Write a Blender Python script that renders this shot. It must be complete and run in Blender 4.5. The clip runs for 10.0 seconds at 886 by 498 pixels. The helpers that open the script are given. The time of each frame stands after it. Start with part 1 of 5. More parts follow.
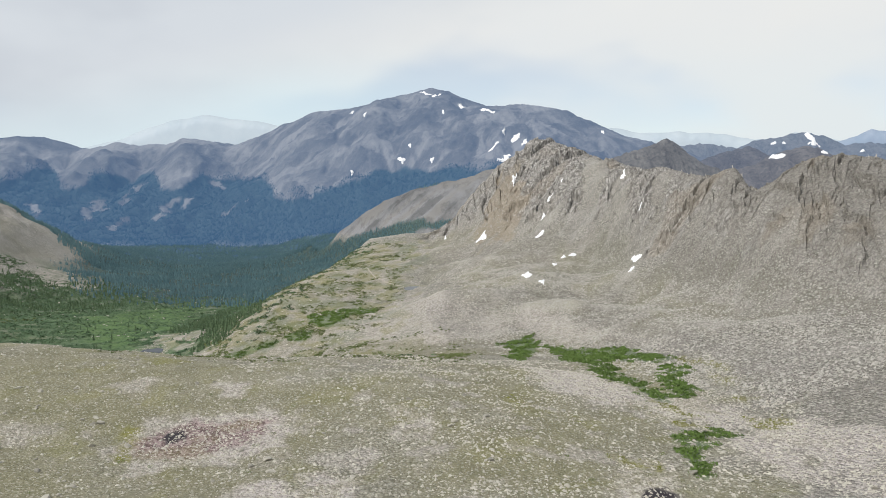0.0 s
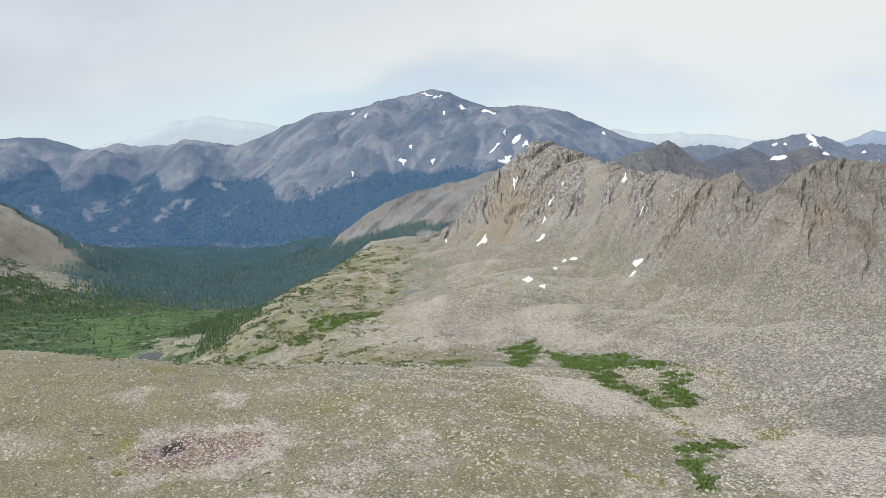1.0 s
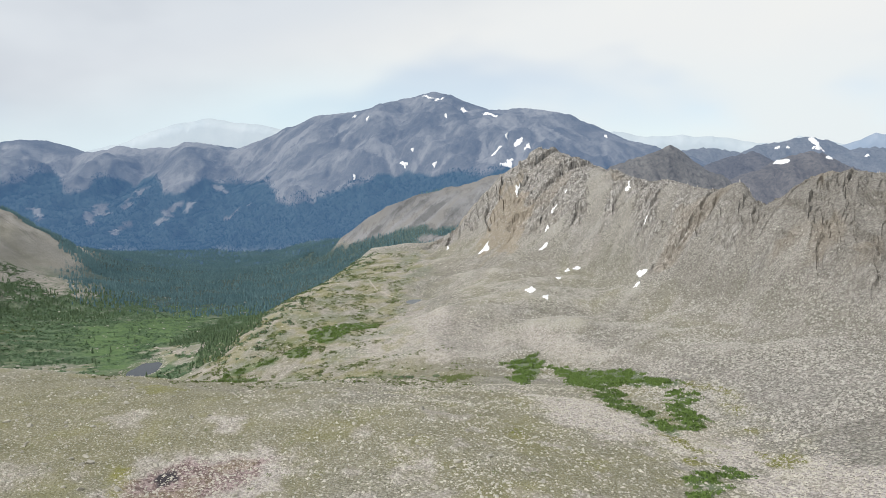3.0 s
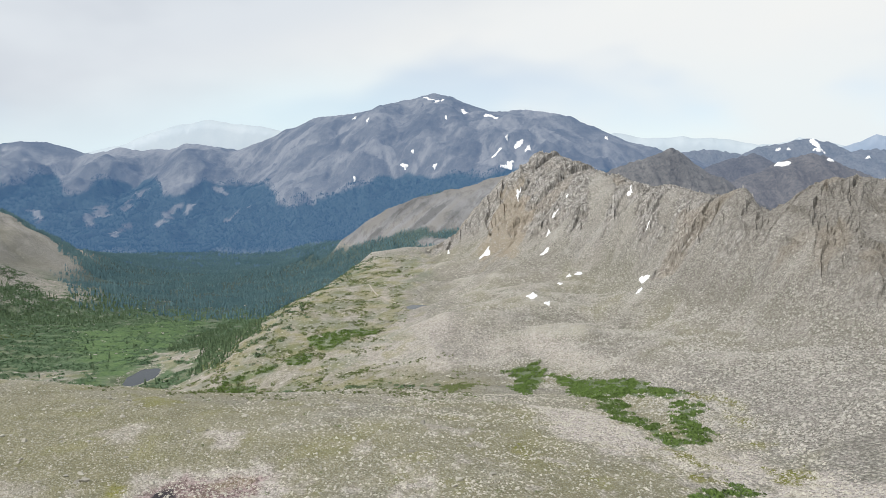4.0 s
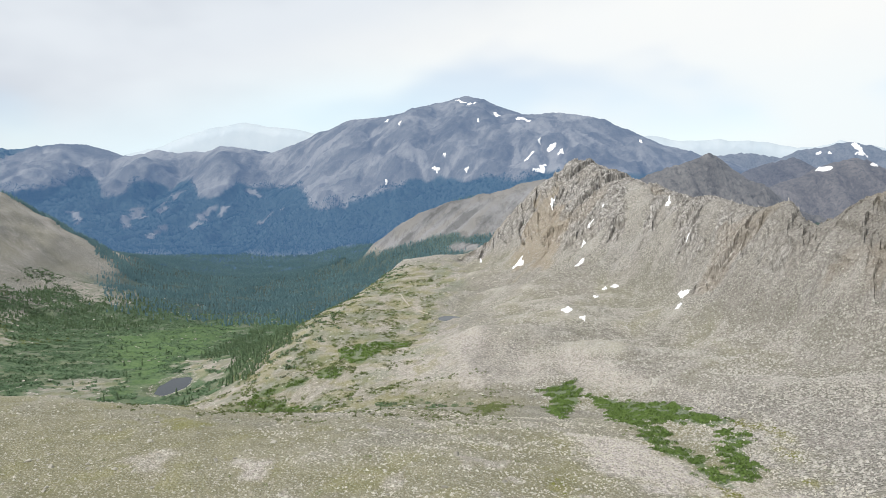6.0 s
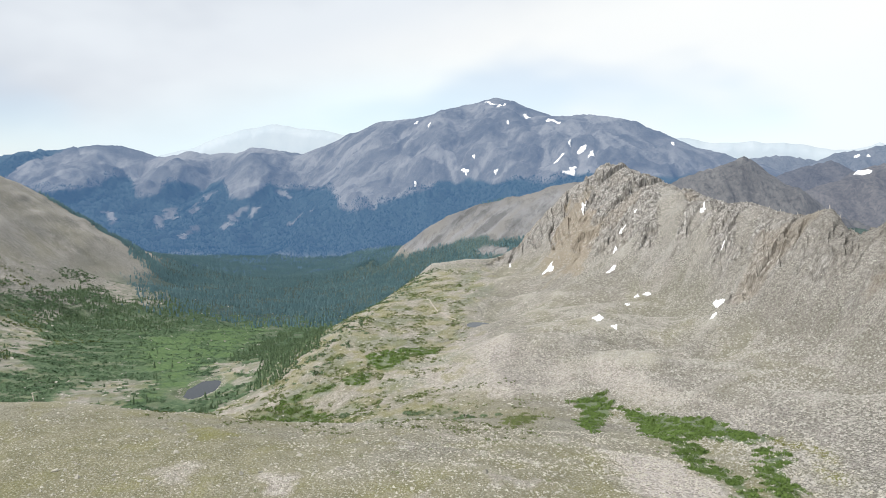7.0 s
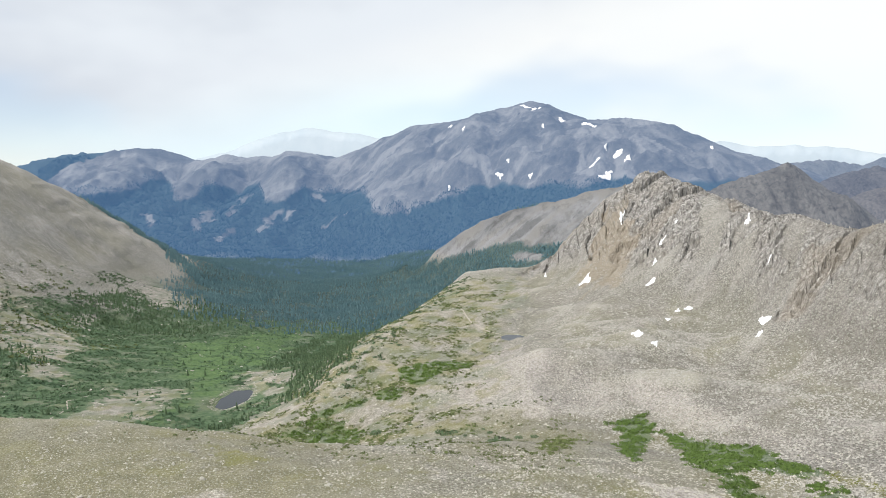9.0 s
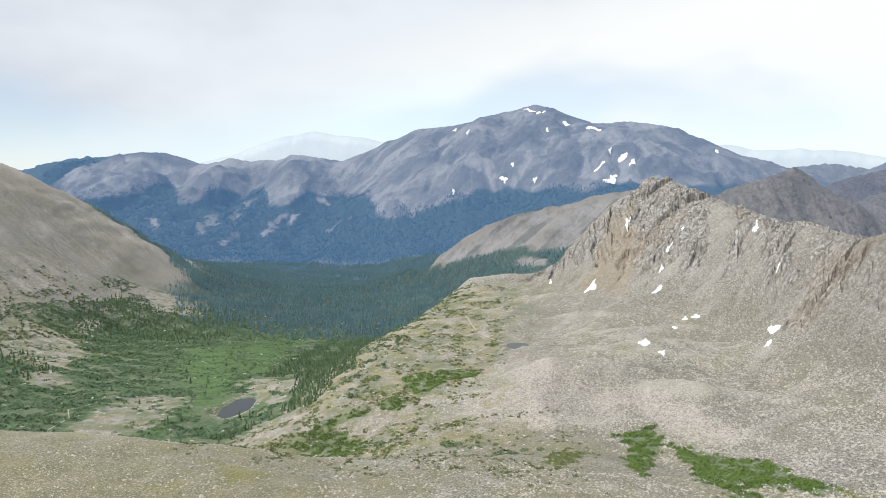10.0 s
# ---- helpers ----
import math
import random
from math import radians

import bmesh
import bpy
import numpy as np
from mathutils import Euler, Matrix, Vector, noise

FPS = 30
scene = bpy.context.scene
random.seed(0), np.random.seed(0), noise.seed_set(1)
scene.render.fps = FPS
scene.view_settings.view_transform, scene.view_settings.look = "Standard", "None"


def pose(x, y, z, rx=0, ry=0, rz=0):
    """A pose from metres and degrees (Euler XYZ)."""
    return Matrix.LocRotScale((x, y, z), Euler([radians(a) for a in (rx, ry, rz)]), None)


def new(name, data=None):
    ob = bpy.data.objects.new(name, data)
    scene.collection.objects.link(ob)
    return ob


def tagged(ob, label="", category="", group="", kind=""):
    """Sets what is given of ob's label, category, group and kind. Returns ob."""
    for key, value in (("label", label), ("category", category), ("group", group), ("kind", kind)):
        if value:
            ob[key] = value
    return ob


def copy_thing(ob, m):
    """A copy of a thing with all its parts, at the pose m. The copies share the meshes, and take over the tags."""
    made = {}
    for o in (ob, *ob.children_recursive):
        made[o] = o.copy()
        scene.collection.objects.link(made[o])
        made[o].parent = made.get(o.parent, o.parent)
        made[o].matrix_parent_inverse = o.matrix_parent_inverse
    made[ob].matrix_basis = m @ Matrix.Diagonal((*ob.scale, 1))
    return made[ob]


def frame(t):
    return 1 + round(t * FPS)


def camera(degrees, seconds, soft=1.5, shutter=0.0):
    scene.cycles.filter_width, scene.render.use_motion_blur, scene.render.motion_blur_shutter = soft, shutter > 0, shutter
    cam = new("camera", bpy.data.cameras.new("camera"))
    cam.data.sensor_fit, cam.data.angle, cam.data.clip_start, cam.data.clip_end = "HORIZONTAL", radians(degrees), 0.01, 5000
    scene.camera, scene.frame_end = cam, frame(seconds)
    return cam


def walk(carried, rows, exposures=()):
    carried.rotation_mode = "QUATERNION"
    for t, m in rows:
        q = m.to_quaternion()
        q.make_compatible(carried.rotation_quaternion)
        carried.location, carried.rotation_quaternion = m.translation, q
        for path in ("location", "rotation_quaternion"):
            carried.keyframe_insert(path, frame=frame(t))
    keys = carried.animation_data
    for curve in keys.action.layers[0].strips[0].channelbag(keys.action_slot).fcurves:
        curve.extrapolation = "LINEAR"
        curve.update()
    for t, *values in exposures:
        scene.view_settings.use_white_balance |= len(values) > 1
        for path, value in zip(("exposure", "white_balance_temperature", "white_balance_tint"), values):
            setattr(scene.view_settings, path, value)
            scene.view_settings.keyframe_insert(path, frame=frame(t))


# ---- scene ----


def aim(x, y, z, yaw, pitch, roll):
    return pose(x, y, z, 0, 0, yaw) @ pose(0, 0, 0, 90 + pitch) @ pose(0, 0, 0, 0, 0, roll)


cam = camera(63.00, 10.0, soft=0.45)
PATH = [
    (0.0, aim(0.00, 0.00, 250.00, 0.000, -7.400, -0.002)),
    (0.5, aim(0.13, 1.02, 251.28, 0.066, -7.355, -0.020)),
    (1.0, aim(0.25, 2.12, 252.57, 0.083, -7.352, -0.016)),
    (1.5, aim(0.33, 3.40, 253.89, 0.120, -7.334, -0.036)),
    (2.0, aim(0.34, 4.96, 255.26, 0.159, -7.295, -0.031)),
    (2.5, aim(0.26, 6.83, 256.68, 0.192, -7.262, 0.003)),
    (4.0, aim(-0.39, 13.31, 261.13, 0.221, -7.139, 0.014)),
    (4.5, aim(-0.73, 15.64, 262.71, 0.219, -7.100, -0.014)),
    (5.0, aim(-1.13, 18.15, 264.33, 0.208, -7.066, -0.021)),
    (5.5, aim(-1.56, 20.83, 265.90, 0.714, -7.036, 0.022)),
    (6.0, aim(-2.01, 23.66, 267.38, 2.689, -7.011, 0.114)),
    (7.5, aim(-3.34, 32.51, 271.57, 5.578, -6.873, 0.288)),
    (8.0, aim(-3.84, 35.44, 272.92, 6.373, -6.834, 0.293)),
    (8.5, aim(-4.35, 38.32, 274.22, 7.079, -6.781, 0.310)),
    (9.0, aim(-4.84, 41.13, 275.49, 7.611, -6.734, 0.346)),
    (9.5, aim(-5.33, 43.88, 276.74, 7.977, -6.684, 0.360)),
    (10.0, aim(-5.80, 46.60, 278.00, 7.948, -6.475, 0.328)),
]
walk(cam, PATH, exposures=((0.0, -0.05), (2.5, 0.02), (5.0, 0.12), (7.5, 0.24), (10.0, 0.24)))

# ---- sky and light ----
SUN_UP, SUN_ROUND = 48, 240
world = bpy.data.worlds.new("cloudy_sky")
scene.world = world
world.use_nodes = True
wn, wl = world.node_tree.nodes, world.node_tree.links
wn.clear()
w_out = wn.new("ShaderNodeOutputWorld")
w_sky = wn.new("ShaderNodeTexSky")
w_sky.sky_type, w_sky.sun_disc = "NISHITA", False
w_sky.sun_elevation, w_sky.sun_rotation = radians(SUN_UP), radians(SUN_ROUND)
w_sky.altitude = 3600
w_air = wn.new("ShaderNodeBackground")
w_air.inputs["Strength"].default_value = 0.12
wl.new(w_sky.outputs[0], w_air.inputs["Color"])
w_co = wn.new("ShaderNodeTexCoord")


def w_math(op, p, q):
    k = wn.new("ShaderNodeMath")
    k.operation = op
    for i, v in enumerate((p, q)):
        if isinstance(v, (int, float)):
            k.inputs[i].default_value = v
        else:
            wl.new(v, k.inputs[i])
    return k.outputs[0]


def w_noise(size, stretch, turn, detail=6):
    mp = wn.new("ShaderNodeMapping")
    mp.inputs["Rotation"].default_value = (0, radians(turn), 0)
    mp.inputs["Scale"].default_value = stretch
    wl.new(w_co.outputs["Generated"], mp.inputs["Vector"])
    t = wn.new("ShaderNodeTexNoise")
    t.inputs["Scale"].default_value, t.inputs["Detail"].default_value = 1 / size, detail
    t.inputs["Roughness"].default_value = 0.5
    wl.new(mp.outputs[0], t.inputs["Vector"])
    return t.outputs["Fac"]


def w_step(v, lo, hi, to_lo=0.0, to_hi=1.0):
    r = wn.new("ShaderNodeMapRange")
    r.interpolation_type = "SMOOTHSTEP"
    for key, n in (("From Min", lo), ("From Max", hi), ("To Min", to_lo), ("To Max", to_hi)):
        r.inputs[key].default_value = n
    wl.new(v, r.inputs["Value"])
    return r.outputs[0]


def w_mixed(f, p, q):
    x = wn.new("ShaderNodeMix")
    x.data_type = "RGBA"
    wl.new(f, x.inputs["Factor"])
    for sock, v in ((x.inputs[6], p), (x.inputs[7], q)):
        if isinstance(v, tuple):
            sock.default_value = (*v, 1)
        else:
            wl.new(v, sock)
    return x.outputs[2]


w_xyz = wn.new("ShaderNodeSeparateXYZ")
wl.new(w_co.outputs["Generated"], w_xyz.inputs[0])
wx, wz = w_xyz.outputs[0], w_xyz.outputs[2]
streaks = w_noise(0.45, (1.0, 1.0, 2.2), -24)
puffs = w_noise(0.42, (1.0, 1.0, 2.0), -24, 4)
# a grey rain bank high in the north-west with a slanting edge, bright cloud beyond it
bank = w_math("SUBTRACT", w_math("SUBTRACT", wz, w_math("MULTIPLY", wx, 0.36)), 0.15)
bank = w_math("ADD", bank, w_math("MULTIPLY", w_math("SUBTRACT", streaks, 0.5), 0.16))
grey = w_step(bank, -0.03, 0.14)
cloud = w_mixed(w_step(puffs, 0.35, 0.65), (0.85, 0.875, 0.885), (0.885, 0.895, 0.885))
veil = w_mixed(w_step(puffs, 0.38, 0.62), (0.60, 0.645, 0.71), (0.73, 0.775, 0.825))
low_west = w_math("MULTIPLY", w_step(wz, 0.17, 0.05), w_step(wx, 0.15, -0.25, 0.35, 0.9))
cloud = w_mixed(low_west, cloud, (0.74, 0.88, 0.94))
sky_col = w_mixed(grey, cloud, veil)
w_cloud = wn.new("ShaderNodeBackground")
w_cloud.inputs["Strength"].default_value = 0.96
wl.new(sky_col, w_cloud.inputs["Color"])
# thin places let pale blue through, most of all low down
gap = w_math("ADD", w_noise(0.38, (1.0, 1.0, 2.2), -14, 3), w_math("MULTIPLY", w_step(wz, 0.04, 0.16), 0.16))
w_mix = wn.new("ShaderNodeMixShader")
wl.new(w_step(gap, 0.40, 0.60, 0.62, 1.0), w_mix.inputs[0])
wl.new(w_air.outputs[0], w_mix.inputs[1])
wl.new(w_cloud.outputs[0], w_mix.inputs[2])
wl.new(w_mix.outputs[0], w_out.inputs[0])

sun = new("sun", bpy.data.lights.new("sun", "SUN"))
sun.data.energy, sun.data.angle, sun.data.color = 3.3, radians(5), (1.0, 0.97, 0.915)
sun.matrix_world = pose(0, 0, 1000, 90 - SUN_UP, 0, 180 - SUN_ROUND)
scene.view_settings.exposure = 0.0


# ---- materials ----
class Mat:
    """A node material with a few short ways to add to it."""

    def __init__(self, name, rough=0.9):
        self.m = bpy.data.materials.new(name)
        self.m.use_nodes = True
        self.n, self.l = self.m.node_tree.nodes, self.m.node_tree.links
        self.b = self.n["Principled BSDF"]
        self.b.inputs["Roughness"].default_value = rough
        self.b.inputs["Specular IOR Level"].default_value = 0.2
        self.co = self.n.new("ShaderNodeTexCoord").outputs["Object"]

    def noise(self, size, detail=4, rough=0.55, stretch=None):
        """Noise with features of about size metres."""
        t = self.n.new("ShaderNodeTexNoise")
        t.inputs["Scale"].default_value, t.inputs["Detail"].default_value = 1 / size, detail
        t.inputs["Roughness"].default_value = rough
        co = self.co
        if stretch:
            mp = self.n.new("ShaderNodeMapping")
            mp.inputs["Scale"].default_value = stretch
            self.l.new(co, mp.inputs["Vector"])
            co = mp.outputs[0]
        self.l.new(co, t.inputs["Vector"])
        return t.outputs["Fac"]

    def cells(self, size, stretch=(1, 1, 1), jitter=1.0):
        """Angular cells of about size metres, as of stones or jointed rock."""
        t = self.n.new("ShaderNodeTexVoronoi")
        t.inputs["Scale"].default_value, t.inputs["Randomness"].default_value = 1 / size, jitter
        mp = self.n.new("ShaderNodeMapping")
        mp.inputs["Scale"].default_value, mp.inputs["Rotation"].default_value = stretch, (0.3, 0.2, 0.5)
        self.l.new(self.co, mp.inputs["Vector"])
        self.l.new(mp.outputs[0], t.inputs["Vector"])
        return t

    def edges(self, size, stretch=(1, 1, 1), turn=(0, 0, 0)):
        """Nearness to the joints between angular blocks."""
        t = self.n.new("ShaderNodeTexVoronoi")
        t.feature = "DISTANCE_TO_EDGE"
        t.inputs["Scale"].default_value = 1 / size
        mp = self.n.new("ShaderNodeMapping")
        mp.inputs["Scale"].default_value, mp.inputs["Rotation"].default_value = stretch, turn
        wob = self.n.new("ShaderNodeTexNoise")
        wob.inputs["Scale"].default_value = 1.5 / size
        add = self.n.new("ShaderNodeMix")
        add.data_type, add.blend_type = "RGBA", "LINEAR_LIGHT"
        add.inputs["Factor"].default_value = 0.35 * size
        self.l.new(self.co, add.inputs[6])
        self.l.new(wob.outputs["Color"], add.inputs[7])
        self.l.new(add.outputs[2], mp.inputs["Vector"])
        self.l.new(mp.outputs[0], t.inputs["Vector"])
        return t.outputs["Distance"]

    def grey(self, t):
        """One random shade for each cell."""
        s = self.n.new("ShaderNodeSeparateColor")
        self.l.new(t.outputs["Color"], s.inputs[0])
        return s.outputs[0]

    def span(self, fac, a, b, lo=0.0, hi=1.0):
        r = self.n.new("ShaderNodeMapRange")
        r.inputs["From Min"].default_value, r.inputs["From Max"].default_value = a, b
        r.inputs["To Min"].default_value, r.inputs["To Max"].default_value = lo, hi
        self.l.new(fac, r.inputs["Value"])
        return r.outputs[0]

    def math(self, op, a, b):
        q = self.n.new("ShaderNodeMath")
        q.operation = op
        for k, v in enumerate((a, b)):
            if isinstance(v, (int, float)):
                q.inputs[k].default_value = v
            else:
                self.l.new(v, q.inputs[k])
        return q.outputs[0]

    def mix(self, fac, a, b, kind="MIX"):
        x = self.n.new("ShaderNodeMix")
        x.data_type, x.blend_type = "RGBA", kind
        for sock, v in ((x.inputs["Factor"], fac), (x.inputs[6], a), (x.inputs[7], b)):
            if isinstance(v, tuple):
                sock.default_value = (*v, 1)
            elif isinstance(v, (int, float)):
                sock.default_value = v
            else:
                self.l.new(v, sock)
        return x.outputs[2]

    def attr(self, name):
        a = self.n.new("ShaderNodeAttribute")
        a.attribute_name = name
        s = self.n.new("ShaderNodeSeparateColor")
        self.l.new(a.outputs["Color"], s.inputs[0])
        return s.outputs[0], s.outputs[1], s.outputs[2], a.outputs["Alpha"]

    def island(self):
        return self.n.new("ShaderNodeNewGeometry").outputs["Random Per Island"]

    def one(self):
        return self.n.new("ShaderNodeObjectInfo").outputs["Random"]

    def colour(self, c):
        if isinstance(c, tuple):
            self.b.inputs["Base Color"].default_value = (*c, 1)
        else:
            self.l.new(c, self.b.inputs["Base Color"])
        return self

    def bump(self, fac, depth, strength=0.6):
        u = self.n.new("ShaderNodeBump")
        u.inputs["Distance"].default_value, u.inputs["Strength"].default_value = depth, strength
        self.l.new(fac, u.inputs["Height"])
        self.l.new(u.outputs[0], self.b.inputs["Normal"])
        return self

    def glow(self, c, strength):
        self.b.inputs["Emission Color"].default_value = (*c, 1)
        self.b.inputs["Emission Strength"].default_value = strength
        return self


def ground_material(name, haze_glow=None):
    """Alpine ground: tundra, gravel, cliff, woodland floor, by its cover."""
    k = Mat(name, 0.95)
    tundra, gravel, cliff, wood = k.attr("cover")
    green, ochre, red, dark = k.attr("stain")
    yellow, wet, far, bare = k.attr("extra")
    lush, slope, hollow, fall = k.attr("lush")
    big, mid, fine = k.noise(70, 3), k.noise(9, 5, 0.6), k.noise(1.1, 5, 0.65)
    block, pebble, joint = k.cells(1.05), k.cells(0.45), k.cells(2.2, (1, 1, 0.4), 0.9)
    shade = k.math("ADD", k.math("MULTIPLY", k.grey(block), 0.6), k.math("MULTIPLY", k.grey(pebble), 0.4))
    scree = k.mix(k.span(shade, 0.2, 0.8), (0.225, 0.212, 0.184), (0.54, 0.512, 0.455))
    scree = k.mix(k.span(mid, 0.35, 0.7, 0, 0.4), scree, (0.28, 0.27, 0.225))
    scree = k.mix(k.span(big, 0.45, 0.65, 0, 0.35), scree, (0.43, 0.412, 0.385))
    scree = k.mix(k.span(block.outputs["Distance"], 0.42, 0.66, 0, 0.7), scree, (0.095, 0.088, 0.078))
    turf = k.mix(k.span(mid, 0.35, 0.65), (0.190, 0.178, 0.112), (0.272, 0.254, 0.168))
    turf = k.mix(k.span(fine, 0.42, 0.62, 0, 0.75), turf, (0.165, 0.160, 0.098))
    turf = k.mix(k.span(k.grey(pebble), 0.80, 0.86, 0, 0.6), turf, (0.46, 0.43, 0.37))
    col = k.mix(tundra, scree, turf)
    # relief shading put into colour: darker olive turf in hollows, paler crests
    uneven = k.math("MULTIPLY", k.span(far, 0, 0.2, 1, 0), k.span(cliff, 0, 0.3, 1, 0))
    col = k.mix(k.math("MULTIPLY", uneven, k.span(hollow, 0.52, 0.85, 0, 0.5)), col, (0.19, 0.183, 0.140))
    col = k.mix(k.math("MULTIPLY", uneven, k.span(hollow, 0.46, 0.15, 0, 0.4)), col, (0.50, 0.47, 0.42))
    pale = k.mix(k.span(shade, 0.2, 0.75), (0.275, 0.246, 0.226), (0.54, 0.492, 0.460))
    col = k.mix(gravel, col, pale)
    crag = k.mix(k.span(k.grey(joint), 0.15, 0.85), (0.31, 0.298, 0.282), (0.57, 0.548, 0.52))
    crag = k.mix(k.span(k.noise(7, 6, 0.7, (1, 1, 0.3)), 0.38, 0.64, 0, 0.5), crag, (0.35, 0.328, 0.295))
    crag = k.mix(k.span(k.noise(30, 4), 0.5, 0.66, 0, 0.35), crag, (0.36, 0.318, 0.262))
    crag = k.mix(k.span(joint.outputs["Distance"], 0.45, 0.8, 0, 0.6), crag, (0.10, 0.09, 0.08))
    crag = k.mix(k.span(fine, 0.54, 0.68, 0, 0.3), crag, (0.11, 0.10, 0.088))
    crack = k.noise(2.4, 6, 0.75, (1, 0.45, 0.14))
    crag = k.mix(k.span(crack, 0.50, 0.58, 0, 0.4), crag, (0.105, 0.095, 0.082))
    seam = k.noise(5.0, 5, 0.7, (0.3, 1, 0.9))
    crag = k.mix(k.span(seam, 0.56, 0.64, 0, 0.6), crag, (0.46, 0.43, 0.385))
    split = k.cells(0.9, (1, 1, 0.3), 1.0)
    crag = k.mix(k.span(k.grey(split), 0.72, 0.8, 0, 0.25), crag, (0.53, 0.50, 0.455))
    crag = k.mix(k.span(split.outputs["Distance"], 0.5, 0.75, 0, 0.3), crag, (0.085, 0.078, 0.068))
    slabs, splits = k.edges(7.5, (1, 1, 0.2), (0.2, 0.12, 0)), k.edges(3.0, (1, 1, 0.3), (-0.25, 0.45, 0))
    crag = k.mix(k.span(slabs, 0.0, 0.05, 0.45, 0), crag, (0.075, 0.068, 0.060))
    crag = k.mix(k.span(splits, 0.0, 0.07, 0.35, 0), crag, (0.085, 0.078, 0.068))
    col = k.mix(cliff, col, crag)
    sx = k.n.new("ShaderNodeSeparateXYZ")
    k.l.new(k.co, sx.inputs[0])
    west = k.math("MULTIPLY", slope, k.span(sx.outputs[0], -450, -540))
    slope = k.math("SUBTRACT", slope, k.math("MULTIPLY", west, 0.62))
    col = k.mix(k.math("MULTIPLY", slope, k.span(fall, 0.53, 0.75, 0, 0.6)), col, (0.44, 0.425, 0.405))
    col = k.mix(k.math("MULTIPLY", slope, k.span(fall, 0.47, 0.25, 0, 0.5)), col, (0.22, 0.215, 0.20))
    sedge = k.math("MULTIPLY", west, k.span(k.noise(110, 6, 0.65), 0.42, 0.60, 0, 0.7))
    col = k.mix(sedge, col, k.mix(k.span(k.noise(4, 5, 0.7), 0.35, 0.65), (0.24, 0.225, 0.17), (0.36, 0.332, 0.265)))
    col = k.mix(k.math("MULTIPLY", west, k.span(k.noise(60, 6, 0.7), 0.52, 0.62, 0, 0.6)), col, k.mix(k.span(k.noise(3, 4, 0.7), 0.4, 0.6), (0.37, 0.335, 0.305), (0.52, 0.475, 0.44)))
    col = k.mix(k.math("MULTIPLY", west, k.span(k.noise(7, 7, 0.8, (0.6, 1, 0.6)), 0.54, 0.61, 0, 0.6)), col, (0.19, 0.18, 0.152))
    col = k.mix(k.math("MULTIPLY", west, k.span(k.noise(3.5, 3, 0.8), 0.56, 0.63, 0, 0.75)), col, (0.55, 0.52, 0.485))
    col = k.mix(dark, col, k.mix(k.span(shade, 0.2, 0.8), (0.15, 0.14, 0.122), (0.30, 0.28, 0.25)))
    col = k.mix(ochre, col, k.mix(fine, (0.24, 0.18, 0.115), (0.42, 0.345, 0.24)))
    col = k.mix(red, col, k.mix(k.span(shade, 0.25, 0.75), (0.14, 0.095, 0.09), (0.36, 0.28, 0.27)))
    earth = k.mix(k.span(mid, 0.35, 0.65), (0.28, 0.252, 0.215), (0.42, 0.385, 0.34))
    earth = k.mix(k.span(k.noise(3.2, 5, 0.8), 0.52, 0.62, 0, 0.7), earth, (0.20, 0.182, 0.15))
    earth = k.mix(k.span(k.noise(2.2, 4, 0.8), 0.56, 0.64, 0, 0.7), earth, (0.52, 0.485, 0.44))
    col = k.mix(bare, col, earth)
    col = k.mix(far, col, k.mix(k.span(k.noise(130, 5), 0.38, 0.62), *(((0.088, 0.085, 0.080), (0.134, 0.129, 0.120)) if haze_glow else ((0.150, 0.156, 0.168), (0.225, 0.231, 0.244)))))
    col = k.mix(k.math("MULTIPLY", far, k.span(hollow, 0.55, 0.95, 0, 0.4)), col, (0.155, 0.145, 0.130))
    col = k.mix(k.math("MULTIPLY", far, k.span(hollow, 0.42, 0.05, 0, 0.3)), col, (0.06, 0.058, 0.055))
    col = k.mix(k.math("MULTIPLY", far, k.span(fall, 0.53, 0.74, 0, 0.75)), col, (0.21, 0.20, 0.185))
    col = k.mix(k.math("MULTIPLY", far, k.span(fall, 0.47, 0.26, 0, 0.55)), col, (0.05, 0.05, 0.05))
    grit, rubble = k.noise(9, 4, 0.8), k.noise(26, 5, 0.75, (1, 0.4, 0.4))
    col = k.mix(k.math("MULTIPLY", far, k.span(grit, 0.54, 0.66, 0, 0.3)), col, (0.19, 0.175, 0.158))
    col = k.mix(k.math("MULTIPLY", far, k.span(rubble, 0.50, 0.42, 0, 0.35)), col, (0.055, 0.054, 0.052))
    col = k.mix(k.math("MULTIPLY", yellow, k.span(fine, 0.25, 0.55)), col, k.mix(mid, (0.15, 0.155, 0.04), (0.25, 0.235, 0.075)))
    col = k.mix(wet, col, (0.045, 0.04, 0.045))
    col = k.mix(green, col, k.mix(k.span(k.noise(3.5, 5), 0.35, 0.65), (0.066, 0.112, 0.060), (0.135, 0.182, 0.100)))
    col = k.mix(lush, col, k.mix(k.span(k.noise(3.5, 5), 0.35, 0.65), (0.070, 0.128, 0.050), (0.130, 0.195, 0.078)))
    col = k.mix(wood, col, k.mix(k.span(mid, 0.35, 0.65), *(((0.020, 0.036, 0.040), (0.034, 0.054, 0.054)) if haze_glow else ((0.050, 0.080, 0.078), (0.080, 0.118, 0.106)))))
    k.colour(col)
    h = k.math("ADD", k.math("MULTIPLY", k.math("MULTIPLY", k.span(block.outputs["Distance"], 0, 0.8, 1, 0), 0.8), k.span(tundra, 0, 1, 1, 0.2)), k.math("ADD", fine, mid))
    gully = k.math("MULTIPLY", far, k.noise(30, 7, 0.75))
    h = k.math("ADD", k.math("MULTIPLY", h, k.span(far, 0, 1, 1, 0.2)), k.math("MULTIPLY", gully, 5))
